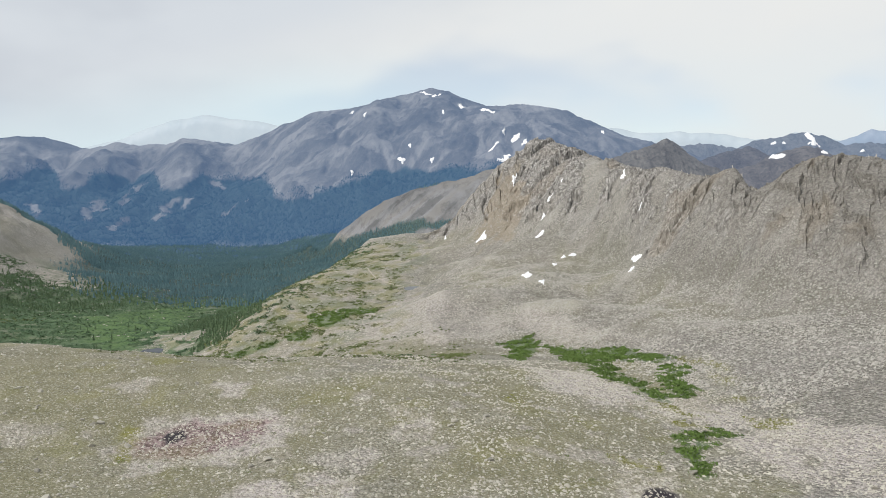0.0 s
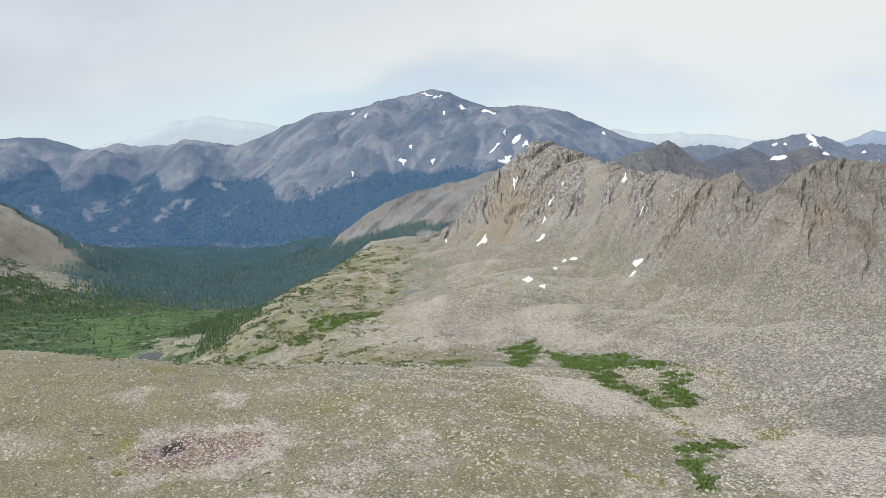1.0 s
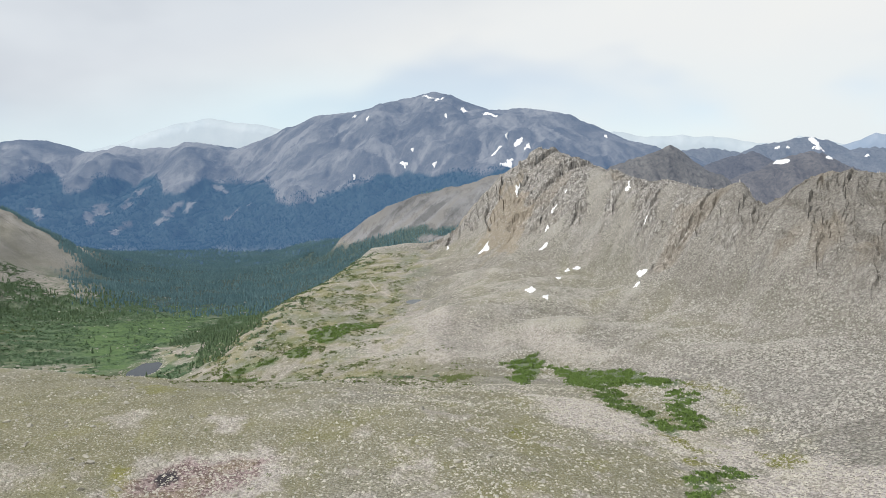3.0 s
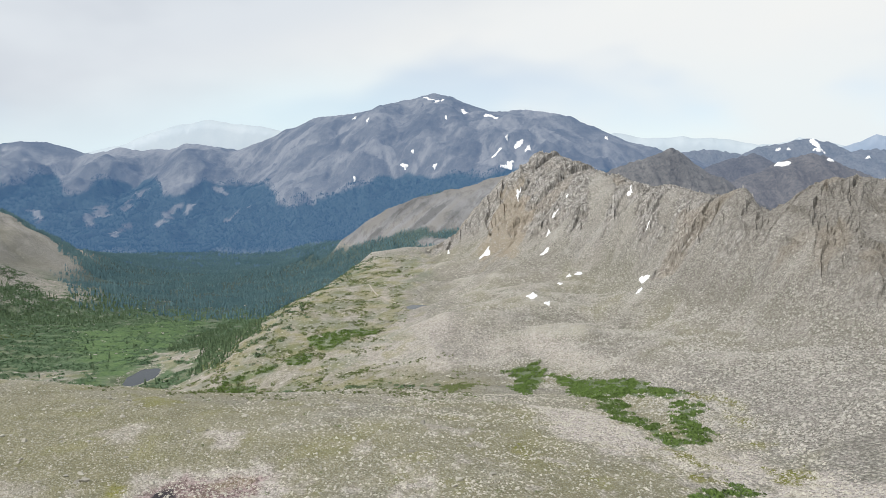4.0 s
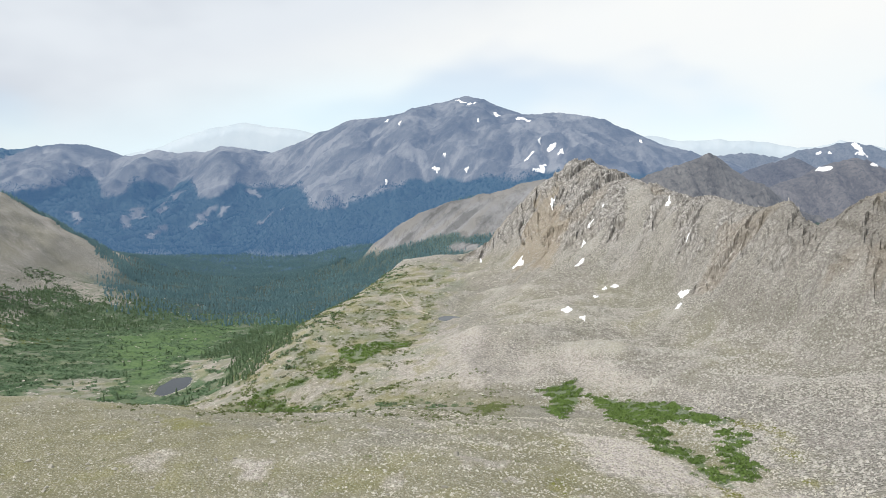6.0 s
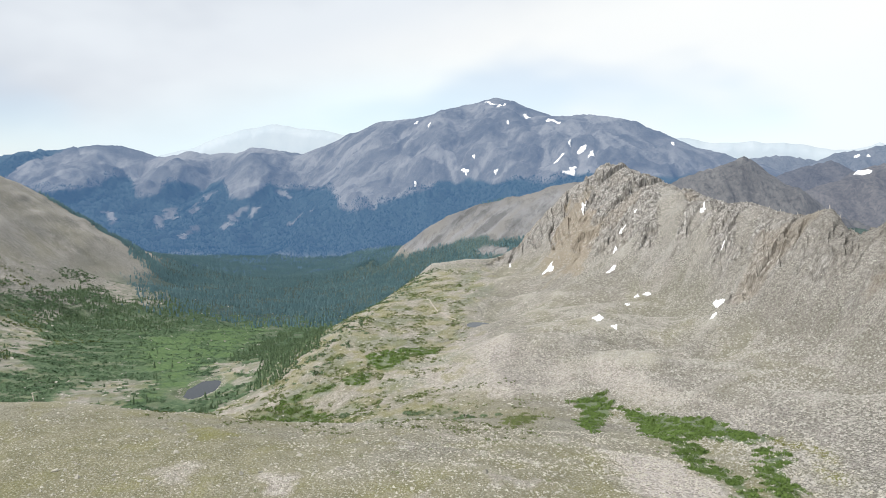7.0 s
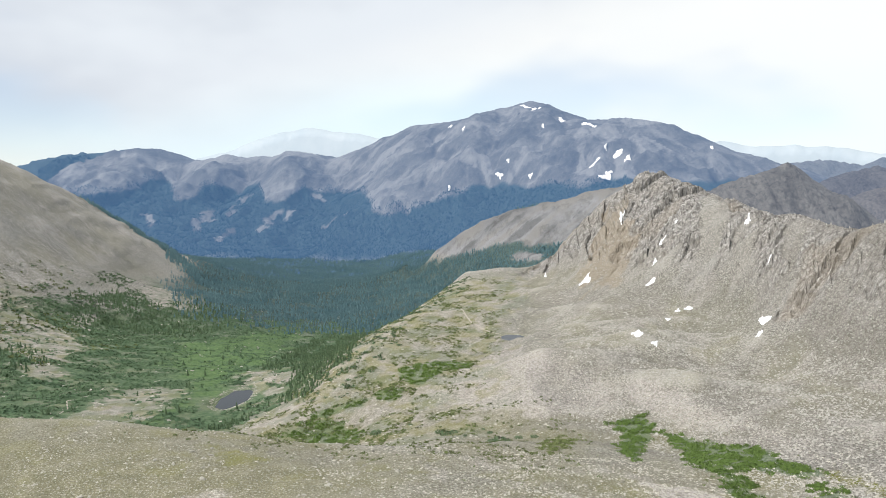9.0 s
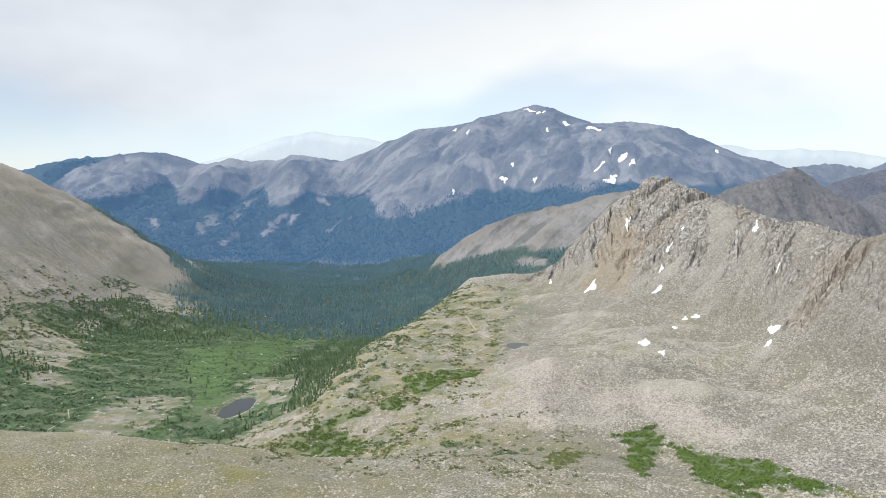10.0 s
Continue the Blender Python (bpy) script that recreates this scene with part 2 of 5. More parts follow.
    bare_rock = k.math("ADD", k.math("MULTIPLY", k.span(slabs, 0, 0.08), 0.6), k.math("ADD", k.math("MULTIPLY", k.span(splits, 0, 0.12), 0.35), fine))
    h = k.math("ADD", k.math("MULTIPLY", h, k.span(cliff, 0, 1, 1, 0.15)), k.math("MULTIPLY", cliff, bare_rock))
    k.bump(h, 1.1, 0.9)
    # haze is put onto the surface as a faint blue emission
    if haze_glow:
        k.glow(*haze_glow)
    return k.m


GROUND = ground_material("alpine_ground")
# the far flanks emit blue in place of the haze before them
FAR_GROUND = ground_material("hazed_mountain", ((0.23, 0.50, 1.0), 0.19))


def simple(name, a, b, size, rough=0.9, depth=0.0, vary=0.0, haze_glow=None):
    k = Mat(name, rough)
    f = k.noise(size, 5, 0.6)
    c = k.mix(k.span(f, 0.32, 0.68), a, b)
    if vary:
        c = k.mix(k.math("MULTIPLY", k.island(), vary), c, tuple(x * 0.45 for x in a))
        c = k.mix(k.math("MULTIPLY", k.one(), vary * 0.6), c, tuple(min(1, x * 1.3) for x in b))
    k.colour(c)
    if depth:
        k.bump(f, depth)
    # distance haze, added as emission
    if haze_glow:
        k.glow(*haze_glow)
    return k.m


BOULDER = simple("granite_boulder", (0.30, 0.282, 0.238), (0.52, 0.49, 0.42), 0.6, 0.9, 0.15, 0.7)
SCREE_ROCK = simple("scree_rock", (0.25, 0.238, 0.212), (0.44, 0.418, 0.376), 0.6, 0.9, 0.15, 0.8)
# blue-green needles, paled and blued further in place of valley haze
SPRUCE = simple("spruce_needles", (0.092, 0.178, 0.206), (0.156, 0.252, 0.262), 70, 0.85, 0, 0.6)
# these needles emit blue to imitate haze on the far flanks
FAR_SPRUCE = simple("hazed_spruce", (0.024, 0.046, 0.050), (0.038, 0.066, 0.062), 60.0, 0.9, 0, 0.5, ((0.16, 0.43, 1.0), 0.175))
KRUMMHOLZ = simple("dwarf_spruce_needles", (0.074, 0.124, 0.064), (0.138, 0.192, 0.100), 1.5, 0.85, 0, 0.6)
BARK = simple("bark", (0.07, 0.05, 0.04), (0.14, 0.11, 0.09), 0.2, 0.95)
WILLOW = simple("willow_leaves", (0.075, 0.125, 0.030), (0.145, 0.215, 0.055), 2.0, 0.8, 0, 0.5)
DARK_WILLOW = simple("grey_willow_leaves", (0.066, 0.120, 0.064), (0.135, 0.200, 0.105), 22.0, 0.85, 0, 0.5)
SCRUB = simple("scrub_leaves", (0.095, 0.122, 0.044), (0.172, 0.198, 0.074), 1.2, 0.85, 0, 0.5)
MOSS = simple("moss", (0.12, 0.135, 0.03), (0.20, 0.20, 0.05), 1.0, 0.95, 0.05, 0.3)
SNOW = simple("old_snow", (0.74, 0.75, 0.77), (0.86, 0.86, 0.87), 2.5, 0.6, 0.2)
# near-white emission stands in for the haze over the farthest ranges
PALE = simple("hazed_pale_range", (0.14, 0.16, 0.18), (0.20, 0.21, 0.22), 120, 1.0, 0, 0, ((0.78, 0.91, 1.0), 0.535))
BLUE_RANGE = simple("hazed_blue_range", (0.10, 0.12, 0.14), (0.16, 0.17, 0.18), 120, 1.0, 0, 0, ((0.55, 0.72, 1.0), 0.42))


def mountain_material(name, a, b, haze_glow):
    """Broken rock and rubble, streaked down the fall of the slope, with haze as emission."""
    k = Mat(name, 0.95)
    col = k.mix(k.span(k.noise(45, 6, 0.65, (1, 0.3, 0.3)), 0.36, 0.64), a, b)
    col = k.mix(k.span(k.noise(11, 5, 0.75), 0.5, 0.62, 0, 0.55), col, tuple(q * 0.45 for q in a))
    col = k.mix(k.span(k.noise(14, 5, 0.7, (1, 0.2, 0.2)), 0.54, 0.66, 0, 0.5), col, tuple(min(1, q * 1.35) for q in b))
    chunk = k.cells(6.0, (1, 1, 0.6))
    col = k.mix(k.span(k.grey(chunk), 0.55, 0.95, 0, 0.18), col, tuple(min(1, q * 1.5) for q in b))
    col = k.mix(k.span(chunk.outputs["Distance"], 0.45, 0.7, 0, 0.18), col, tuple(q * 0.4 for q in a))
    k.colour(col).bump(k.math("ADD", k.noise(22, 6, 0.7), k.noise(6, 4, 0.7)), 7.0, 0.9)
    return k.glow(*haze_glow).m


# the last pair of each veils the rock with blue emission for haze
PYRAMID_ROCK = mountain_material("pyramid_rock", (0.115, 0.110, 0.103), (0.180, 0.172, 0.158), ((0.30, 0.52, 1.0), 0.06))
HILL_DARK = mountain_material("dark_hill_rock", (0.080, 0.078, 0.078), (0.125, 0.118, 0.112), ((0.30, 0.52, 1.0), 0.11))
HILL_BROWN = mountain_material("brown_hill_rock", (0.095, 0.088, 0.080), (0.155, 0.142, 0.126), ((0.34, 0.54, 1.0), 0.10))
HILL_HAZED = mountain_material("hazed_hill_rock", (0.090, 0.090, 0.088), (0.140, 0.135, 0.128), ((0.34, 0.58, 1.0), 0.20))
kw = Mat("dark_tarn_water", 0.10)
kw.colour((0.022, 0.027, 0.030))
kw.b.inputs["Specular IOR Level"].default_value = 0.5
kw.b.inputs["IOR"].default_value = 1.33
kw.bump(kw.noise(0.7, 3), 0.02, 0.3)
WATER = kw.m


# ---- the lie of the land ----
def perlin(x, y, seed=0):
    ix, iy = np.floor(x).astype(np.int64), np.floor(y).astype(np.int64)
    fx, fy = x - ix, y - iy
    ux, uy = fx * fx * fx * (fx * (fx * 6 - 15) + 10), fy * fy * fy * (fy * (fy * 6 - 15) + 10)

    def corner(a, b):
        h = ((ix + a) * 374761393 + (iy + b) * 668265263 + seed * 974711) & 0xFFFFFFFF
        h = ((h ^ (h >> 13)) * 1274126177) & 0xFFFFFFFF
        ang = (h ^ (h >> 16)) * (2 * np.pi / 4294967296.0)
        return np.cos(ang) * (fx - a) + np.sin(ang) * (fy - b)

    top = corner(0, 0) * (1 - ux) + corner(1, 0) * ux
    low = corner(0, 1) * (1 - ux) + corner(1, 1) * ux
    return 1.5 * (top * (1 - uy) + low * uy)


def fbm(x, y, size, octaves=4, seed=0, gain=0.5):
    s, a = 0 * x, 1.0
    for o in range(octaves):
        s = s + a * perlin(x / size * 2**o + 17.3 * o, y / size * 2**o - 9.1 * o, seed + o)
        a *= gain
    return s


def ridged(x, y, size, octaves=4, seed=0, gain=0.5):
    """Sharp crests and round hollows, about -0.6 to 0.6."""
    s, a = 0 * x, 1.0
    for o in range(octaves):
        s = s + a * (0.6 - 1.6 * np.abs(perlin(x / size * 2**o + 5.7 * o, y / size * 2**o + 3.3 * o, seed + o)))
        a *= gain
    return s


def chance(a, b, seed):
    """A random number from 0 to 1 for each pair of whole numbers."""
    h = (a * 374761393 + b * 668265263 + seed * 974711) & 0xFFFFFFFF
    h = ((h ^ (h >> 13)) * 1274126177) & 0xFFFFFFFF
    return (h ^ (h >> 16)) / 4294967296.0


def facets(u, v, size, lift, tilt, seed):
    """Jointed rock: angular blocks, each raised and tilted its own way."""
    a, b = u / size, v / size
    ia, ib = np.floor(a).astype(np.int64), np.floor(b).astype(np.int64)
    best, out = np.full(len(u), 1e9), np.zeros(len(u))
    for da in (-1, 0, 1):
        for db in (-1, 0, 1):
            ca, cb = ia + da, ib + db
            fa, fb = a - ca - chance(ca, cb, seed), b - cb - chance(ca, cb, seed + 1)
            d = fa * fa + fb * fb
            h = lift * (2 * chance(ca, cb, seed + 2) - 1)
            h = h + tilt * size * ((2 * chance(ca, cb, seed + 3) - 1) * fa + (2 * chance(ca, cb, seed + 4) - 1) * fb)
            out, best = np.where(d < best, h, out), np.minimum(best, d)
    return out


def step(a, b, v):
    u = np.clip((v - a) / (b - a), 0, 1)
    return u * u * (3 - 2 * u)


# crests, brows, feet of slopes and stream lines that shape the ground
LINES = {}
LINES["behind"] = [(-1500, -600, 190), (0, -700, 230), (1500, -500, 330)]
LINES["shelf_south"] = [(-320, 60, 178), (-120, 100, 174), (0, 110, 174), (80, 110, 170), (170, 130, 188)]
LINES["shelf_middle"] = [(-300, 200, 174), (-140, 190, 171), (-80, 204, 168), (-46, 209, 169), (13, 210, 172), (50, 212, 168), (84, 214, 164), (114, 240, 160)]
LINES["shelf_north"] = [(-250, 270, 172), (-140, 262, 170), (-70, 240, 172), (-37, 247, 171), (-8, 251, 171), (26, 241, 167), (60, 260, 162), (100, 282, 158)]
LINES["shelf_lip"] = [(-86, 293, 164), (-8, 281, 166), (40, 310, 157)]
LINES["brow"] = [(-420, 300, 168), (-300, 308, 169), (-196, 312, 167), (-145, 335, 156), (-93, 326, 157), (-50, 340, 153), (8, 393, 139)]
LINES["brow_foot"] = [(-420, 380, 125), (-300, 370, 128), (-200, 390, 120), (-130, 400, 118), (-90, 410, 122)]
LINES["trough"] = [(-120, 450, 114), (-53, 412, 130), (-24, 403, 132), (46, 457, 137), (75, 400, 143), (95, 340, 152), (114, 290, 157)]
LINES["scree"] = [(44, 492, 151), (80, 470, 152), (120, 400, 156), (139, 318, 161), (155, 290, 170), (190, 230, 185), (260, 150, 210)]
LINES["moraine"] = [(-51, 564, 130), (0, 540, 144), (44, 492, 151)]
LINES["tarn_bench"] = [(-60, 640, 135), (-22, 625, 134), (20, 600, 146), (67, 565, 155)]
LINES["crag_foot"] = [(1, 830, 158), (39, 730, 168), (71, 660, 170), (104, 640, 176), (131, 600, 174), (144, 541, 171), (164, 500, 175), (180, 445, 178), (192, 385, 181), (205, 340, 180), (240, 270, 195)]
LINES["crag_crest"] = [(-6, 860, 156), (11, 850, 174), (30, 845, 201), (63, 840, 237), (104, 835, 266), (123, 831, 268), (135, 810, 260), (159, 770, 250), (171, 720, 239), (174, 690, 241), (185, 650, 234), (194, 600, 236), (199, 550, 235), (207, 515, 239), (220, 505, 224), (234, 495, 224), (242, 472, 249), (255, 460, 251), (270, 445, 248), (330, 400, 253), (420, 300, 275), (500, 150, 290)]
LINES["crag_shoulder"] = [(77, 775, 226), (155, 629, 230), (168, 560, 214), (185, 480, 205), (200, 415, 202), (225, 350, 207)]
LINES["crag_back"] = [(60, 900, 190), (130, 890, 225), (180, 835, 215), (205, 745, 203), (222, 660, 198), (234, 590, 196), (250, 545, 190), (278, 520, 205), (320, 480, 222)]
LINES["east_valley"] = [(200, 1000, 120), (350, 850, 150), (450, 650, 170), (700, 400, 220)]
LINES["pyramid_base"] = [(300, 1370, 175), (418, 1371, 170), (560, 1400, 160)]
LINES["grey_crest"] = [(-330, 1800, 24), (-259, 1790, 60), (-201, 1780, 102), (-143, 1760, 140), (-60, 1740, 168), (21, 1720, 188), (114, 1700, 215), (217, 1680, 234)]
LINES["grey_foot"] = [(-187, 1640, 60), (-80, 1560, 93), (7, 1500, 103), (60, 1300, 108), (100, 1100, 112)]
LINES["rim"] = [(-150, 468, 116), (-143, 520, 121), (-140, 570, 128), (-136, 640, 133), (-122, 710, 133), (-104, 810, 137), (-92, 902, 145), (-58, 905, 149), (-10, 900, 154)]
LINES["rim_foot"] = [(-219, 628, 94), (-210, 700, 84), (-200, 800, 70), (-180, 930, 62), (-100, 1000, 70), (0, 1010, 85), (80, 960, 110)]
LINES["tarn_bank"] = [(-225, 455, 101), (-206, 520, 95), (-202, 575, 96), (-208, 615, 94)]
LINES["stream"] = [(-330, 430, 108), (-300, 540, 94), (-255, 590, 87), (-300, 760, 68), (-360, 900, 50), (-403, 1119, 22), (-430, 1400, 0), (-480, 1800, -22), (-560, 2300, -47)]
LINES["valley_side"] = [(-200, 1100, 35), (-220, 1500, 20), (-330, 1900, 0), (-420, 2350, -20)]
LINES["left_foot"] = [(-471, 600, 104), (-560, 750, 90), (-590, 900, 74), (-576, 949, 59), (-521, 1089, 44), (-560, 1250, 33), (-650, 1500, 15), (-800, 1900, -12), (-1000, 2300, -45)]
LINES["left_middle"] = [(-640, 760, 120), (-671, 950, 108), (-739, 1270, 82)]
LINES["left_crest"] = [(-960, 900, 330), (-991, 1250, 276), (-1001, 1350, 252), (-1002, 1450, 212), (-952, 1500, 172), (-907, 1520, 136), (-805, 1510, 84), (-697, 1420, 42)]
LINES["left_outer"] = [(-1100, 600, 330), (-700, 500, 160), (-600, 350, 150), (-900, 200, 220)]
LINES["left_back"] = [(-1400, 1700, 180), (-1150, 1800, 60), (-950, 1850, 5)]
LINES["toe"] = [(-2400, 2700, 20), (-1600, 2500, -30), (-1113, 2350, -47), (-618, 2400, -44), (-414, 2450, -20), (-170, 2500, 30), (133, 2300, 90), (300, 2000, 130)]
LINES["massif"] = [(-1033, 4000, 335), (-865, 3950, 410), (-670, 3890, 472), (-437, 3950, 491), (-258, 4000, 554), (-59, 4060, 610), (168, 3900, 532), (287, 3700, 452), (379, 3500, 482), (574, 3300, 440), (660, 3230, 375), (790, 3150, 325), (905, 3050, 290), (1000, 2950, 240)]
LINES["massif_low"] = [(-180, 2900, 190), (150, 2700, 200), (350, 2500, 215)]
LINES["left_hills"] = [(-3254, 4300, 205), (-2854, 4300, 329), (-2682, 4300, 312), (-2490, 4300, 351), (-2320, 4300, 358), (-2061, 4150, 270), (-1819, 4050, 316), (-1679, 4000, 267), (-1420, 3980, 336), (-1223, 3980, 302), (-1013, 3980, 340)]
LINES["west_low"] = [(-3300, 3300, 20), (-2900, 2600, 10), (-2600, 2000, 20)]
LINES["west_far"] = [(-4200, 4400, 60), (-3700, 3900, 60)]
LINES["spur_a"] = [(-670, 3890, 472), (-640, 3500, 330), (-600, 3100, 190), (-577, 2800, 80)]
LINES["spur_b"] = [(-1420, 3980, 336), (-1300, 3600, 255), (-1183, 3250, 140)]
LINES["spur_c"] = [(-1819, 4050, 316), (-1750, 3700, 248), (-1698, 3350, 150)]
LINES["spur_d"] = [(-2320, 4300, 358), (-2250, 3800, 268), (-2079, 3300, 110)]
LINES["gully_a"] = [(-1050, 3700, 185), (-950, 3200, 25), (-850, 2700, -30)]
LINES["gully_b"] = [(-1560, 3800, 165), (-1450, 3300, 20)]
LINES["gully_c"] = [(-2000, 3850, 160), (-1870, 3400, 15)]
LINES["north"] = [(-3200, 4900, 100), (-1500, 4900, 50), (0, 4900, 100), (1000, 4300, 100)]
LINES["east_low"] = [(500, 2300, 120), (700, 1900, 110), (900, 1600, 110), (1300, 1500, 140), (2500, 1500, 200)]
LINES["east_mid"] = [(800, 2700, 120), (1100, 2500, 120), (1700, 2500, 140)]
LINES["east_far"] = [(2600, 3000, 130), (1900, 3600, 110), (1300, 3500, 100), (1100, 3900, 90)]


def along(points, gap):
    """Points at even gaps along a line."""
    p = np.array(points, float)
    d = np.r_[0, np.cumsum(np.linalg.norm(np.diff(p[:, :2], axis=0), axis=1))]
    n = max(2, int(d[-1] / gap) + 1)
    s = np.unique(np.r_[d, np.linspace(0, d[-1], n)])
    return np.stack([np.interp(s, d, p[:, k]) for k in range(3)], 1)


knots = []
for line in LINES.values():
    reach = np.hypot(*np.mean(line, 0)[:2])
    knots.append(along(line, max(18, reach * 0.045)))
knots = np.concatenate(knots)
_, keep = np.unique((knots[:, :2] / 4).round(), axis=0, return_index=True)
knots = knots[np.sort(keep)]
SOFT = 6.0
nk = len(knots)
gram = np.sqrt(((knots[:, None, :2] - knots[None, :, :2]) ** 2).sum(-1) + SOFT**2) / 1000
flat = np.c_[np.ones(nk), knots[:, :2] / 1000]
full = np.block([[gram + 1e-4 * np.eye(nk), flat], [flat.T, np.zeros((3, 3))]])
weights = np.linalg.solve(full, np.r_[knots[:, 2], 0, 0, 0])


near_knots = knots[:, :2].astype(np.float32) / 1000
near_weights = weights[:nk].astype(np.float32)


def lie(x, y):
    """The smooth lie of the land between the lines."""
    x, y = x / 1000, y / 1000
    z = weights[nk] + weights[nk + 1] * x + weights[nk + 2] * y
    a, b = x.astype(np.float32), y.astype(np.float32)
    for k in range(0, len(x), 2000):
        dx, dy = a[k : k + 2000, None] - near_knots[:, 0], b[k : k + 2000, None] - near_knots[:, 1]
        dx *= dx
        dy *= dy
        dx += dy
        dx += np.float32((SOFT / 1000) ** 2)
        z[k : k + 2000] += np.sqrt(dx, out=dx) @ near_weights
    return z


def crest_gap(x, y, name):
    """How far each place is from a line, and whereabouts along it."""
    p = np.array(LINES[name] if isinstance(name, str) else name, float)[:, :2]
    best, where, run = np.full(len(x), 1e9), np.zeros(len(x)), 0.0
    for a, b in zip(p[:-1], p[1:]):
        d, n = b - a, np.linalg.norm(b - a)
        u = np.clip(((x - a[0]) * d[0] + (y - a[1]) * d[1]) / n**2, 0, 1)
        g = np.hypot(x - a[0] - u * d[0], y - a[1] - u * d[1])
        where = np.where(g < best, run + u * n, where)
        best, run = np.minimum(best, g), run + n
    return best, where


# scree chutes that part the crags
CHUTES = [
    [(150, 740), (139, 666), (131, 640), (107, 643), (73, 651)],
    [(160, 650), (149, 626), (148, 609), (141, 598), (134, 586)],
    [(186, 600), (175, 576), (169, 560), (155, 547), (141, 542)],
    [(198, 520), (186, 505), (176, 500), (160, 494)],
]
# rubble mounds and hollows of the old moraine
MOUNDS = [
    (14, 530, 42, 22, 15, 3), (41, 503, 10, 7, 0, 2), (70, 470, 26, 16, -20, 3), (110, 407, 24, 5, 25, 3.5),
    (142, 362, 24, 13, -35, 5), (172, 345, 20, 12, -30, 4), (85, 512, 24, 14, 10, -4), (141, 497, 22, 16, 0, 4),
    (102, 440, 16, 12, 0, -4), (60, 590, 34, 12, 15, 3), (118, 560, 22, 12, 0, -3), (158, 400, 14, 9, -40, -3),
]
TARN = (-244, 576, 11, 25, 87.0)
POND = (-24, 622, 10, 11, 134.5)


def crag_cover(x, y, z):
    """How much of each place is the bare crag under the ridge crest, how far that crest is, and whereabouts along it."""
    out, far_off, where = np.zeros(len(x)), np.full(len(x), 1e3), np.zeros(len(x))
    k = np.flatnonzero((y < 1000) & (y > 250) & (x > -30) & (x < 520) & (np.hypot(x, y) > 375))
    if not len(k):
        return out, far_off, where
    x, y, z = x[k], y[k], z[k]
    g, s = crest_gap(x, y, "crag_crest")
    f, _ = crest_gap(x, y, "crag_foot")
    chute = 0 * x
    for line in CHUTES:
        w, run = crest_gap(x, y, line)
        chute = np.maximum(chute, step(0.25, -0.25, (w - 3 - 0.12 * run) / (8 + 0.1 * run) + 0.8 * fbm(x, y, 22, 3, 36)) * step(5, 25, g))
    m = step(0.04, 0.30, f / (f + g + 1) + 0.25 * fbm(x, y, 45, 3, 31)) * (1 - 0.85 * chute)
    up = step(168, 190, z + 22 * fbm(x, y, 40, 3, 33))
    side = step(150, 185, x + 0.35 * np.maximum(0, y - 330)) * step(377, 395, np.hypot(x, y))
    out[k], far_off[k], where[k] = side * m * np.maximum(up, step(40, 10, g)), g, s
    return out, far_off, where


def far_relief(x, y):
    """Gullies and ribs of the far mountains."""
    wx = x + 25 * fbm(x, y, 500, 2, 21)
    top = np.minimum(crest_gap(x, y, "massif")[0], crest_gap(x, y, "left_hills")[0])
    calm = 0.12 + 0.88 * step(0, 420, top)
    return calm * (42 * ridged(wx, y * 0.33, 330, 2, 22, 0.4) - 6) + (0.3 + 0.7 * calm) * 22 * (ridged(wx + 30 * fbm(x, y, 120, 2, 24), y * 0.55, 150, 5, 26, 0.58) - 0.1)


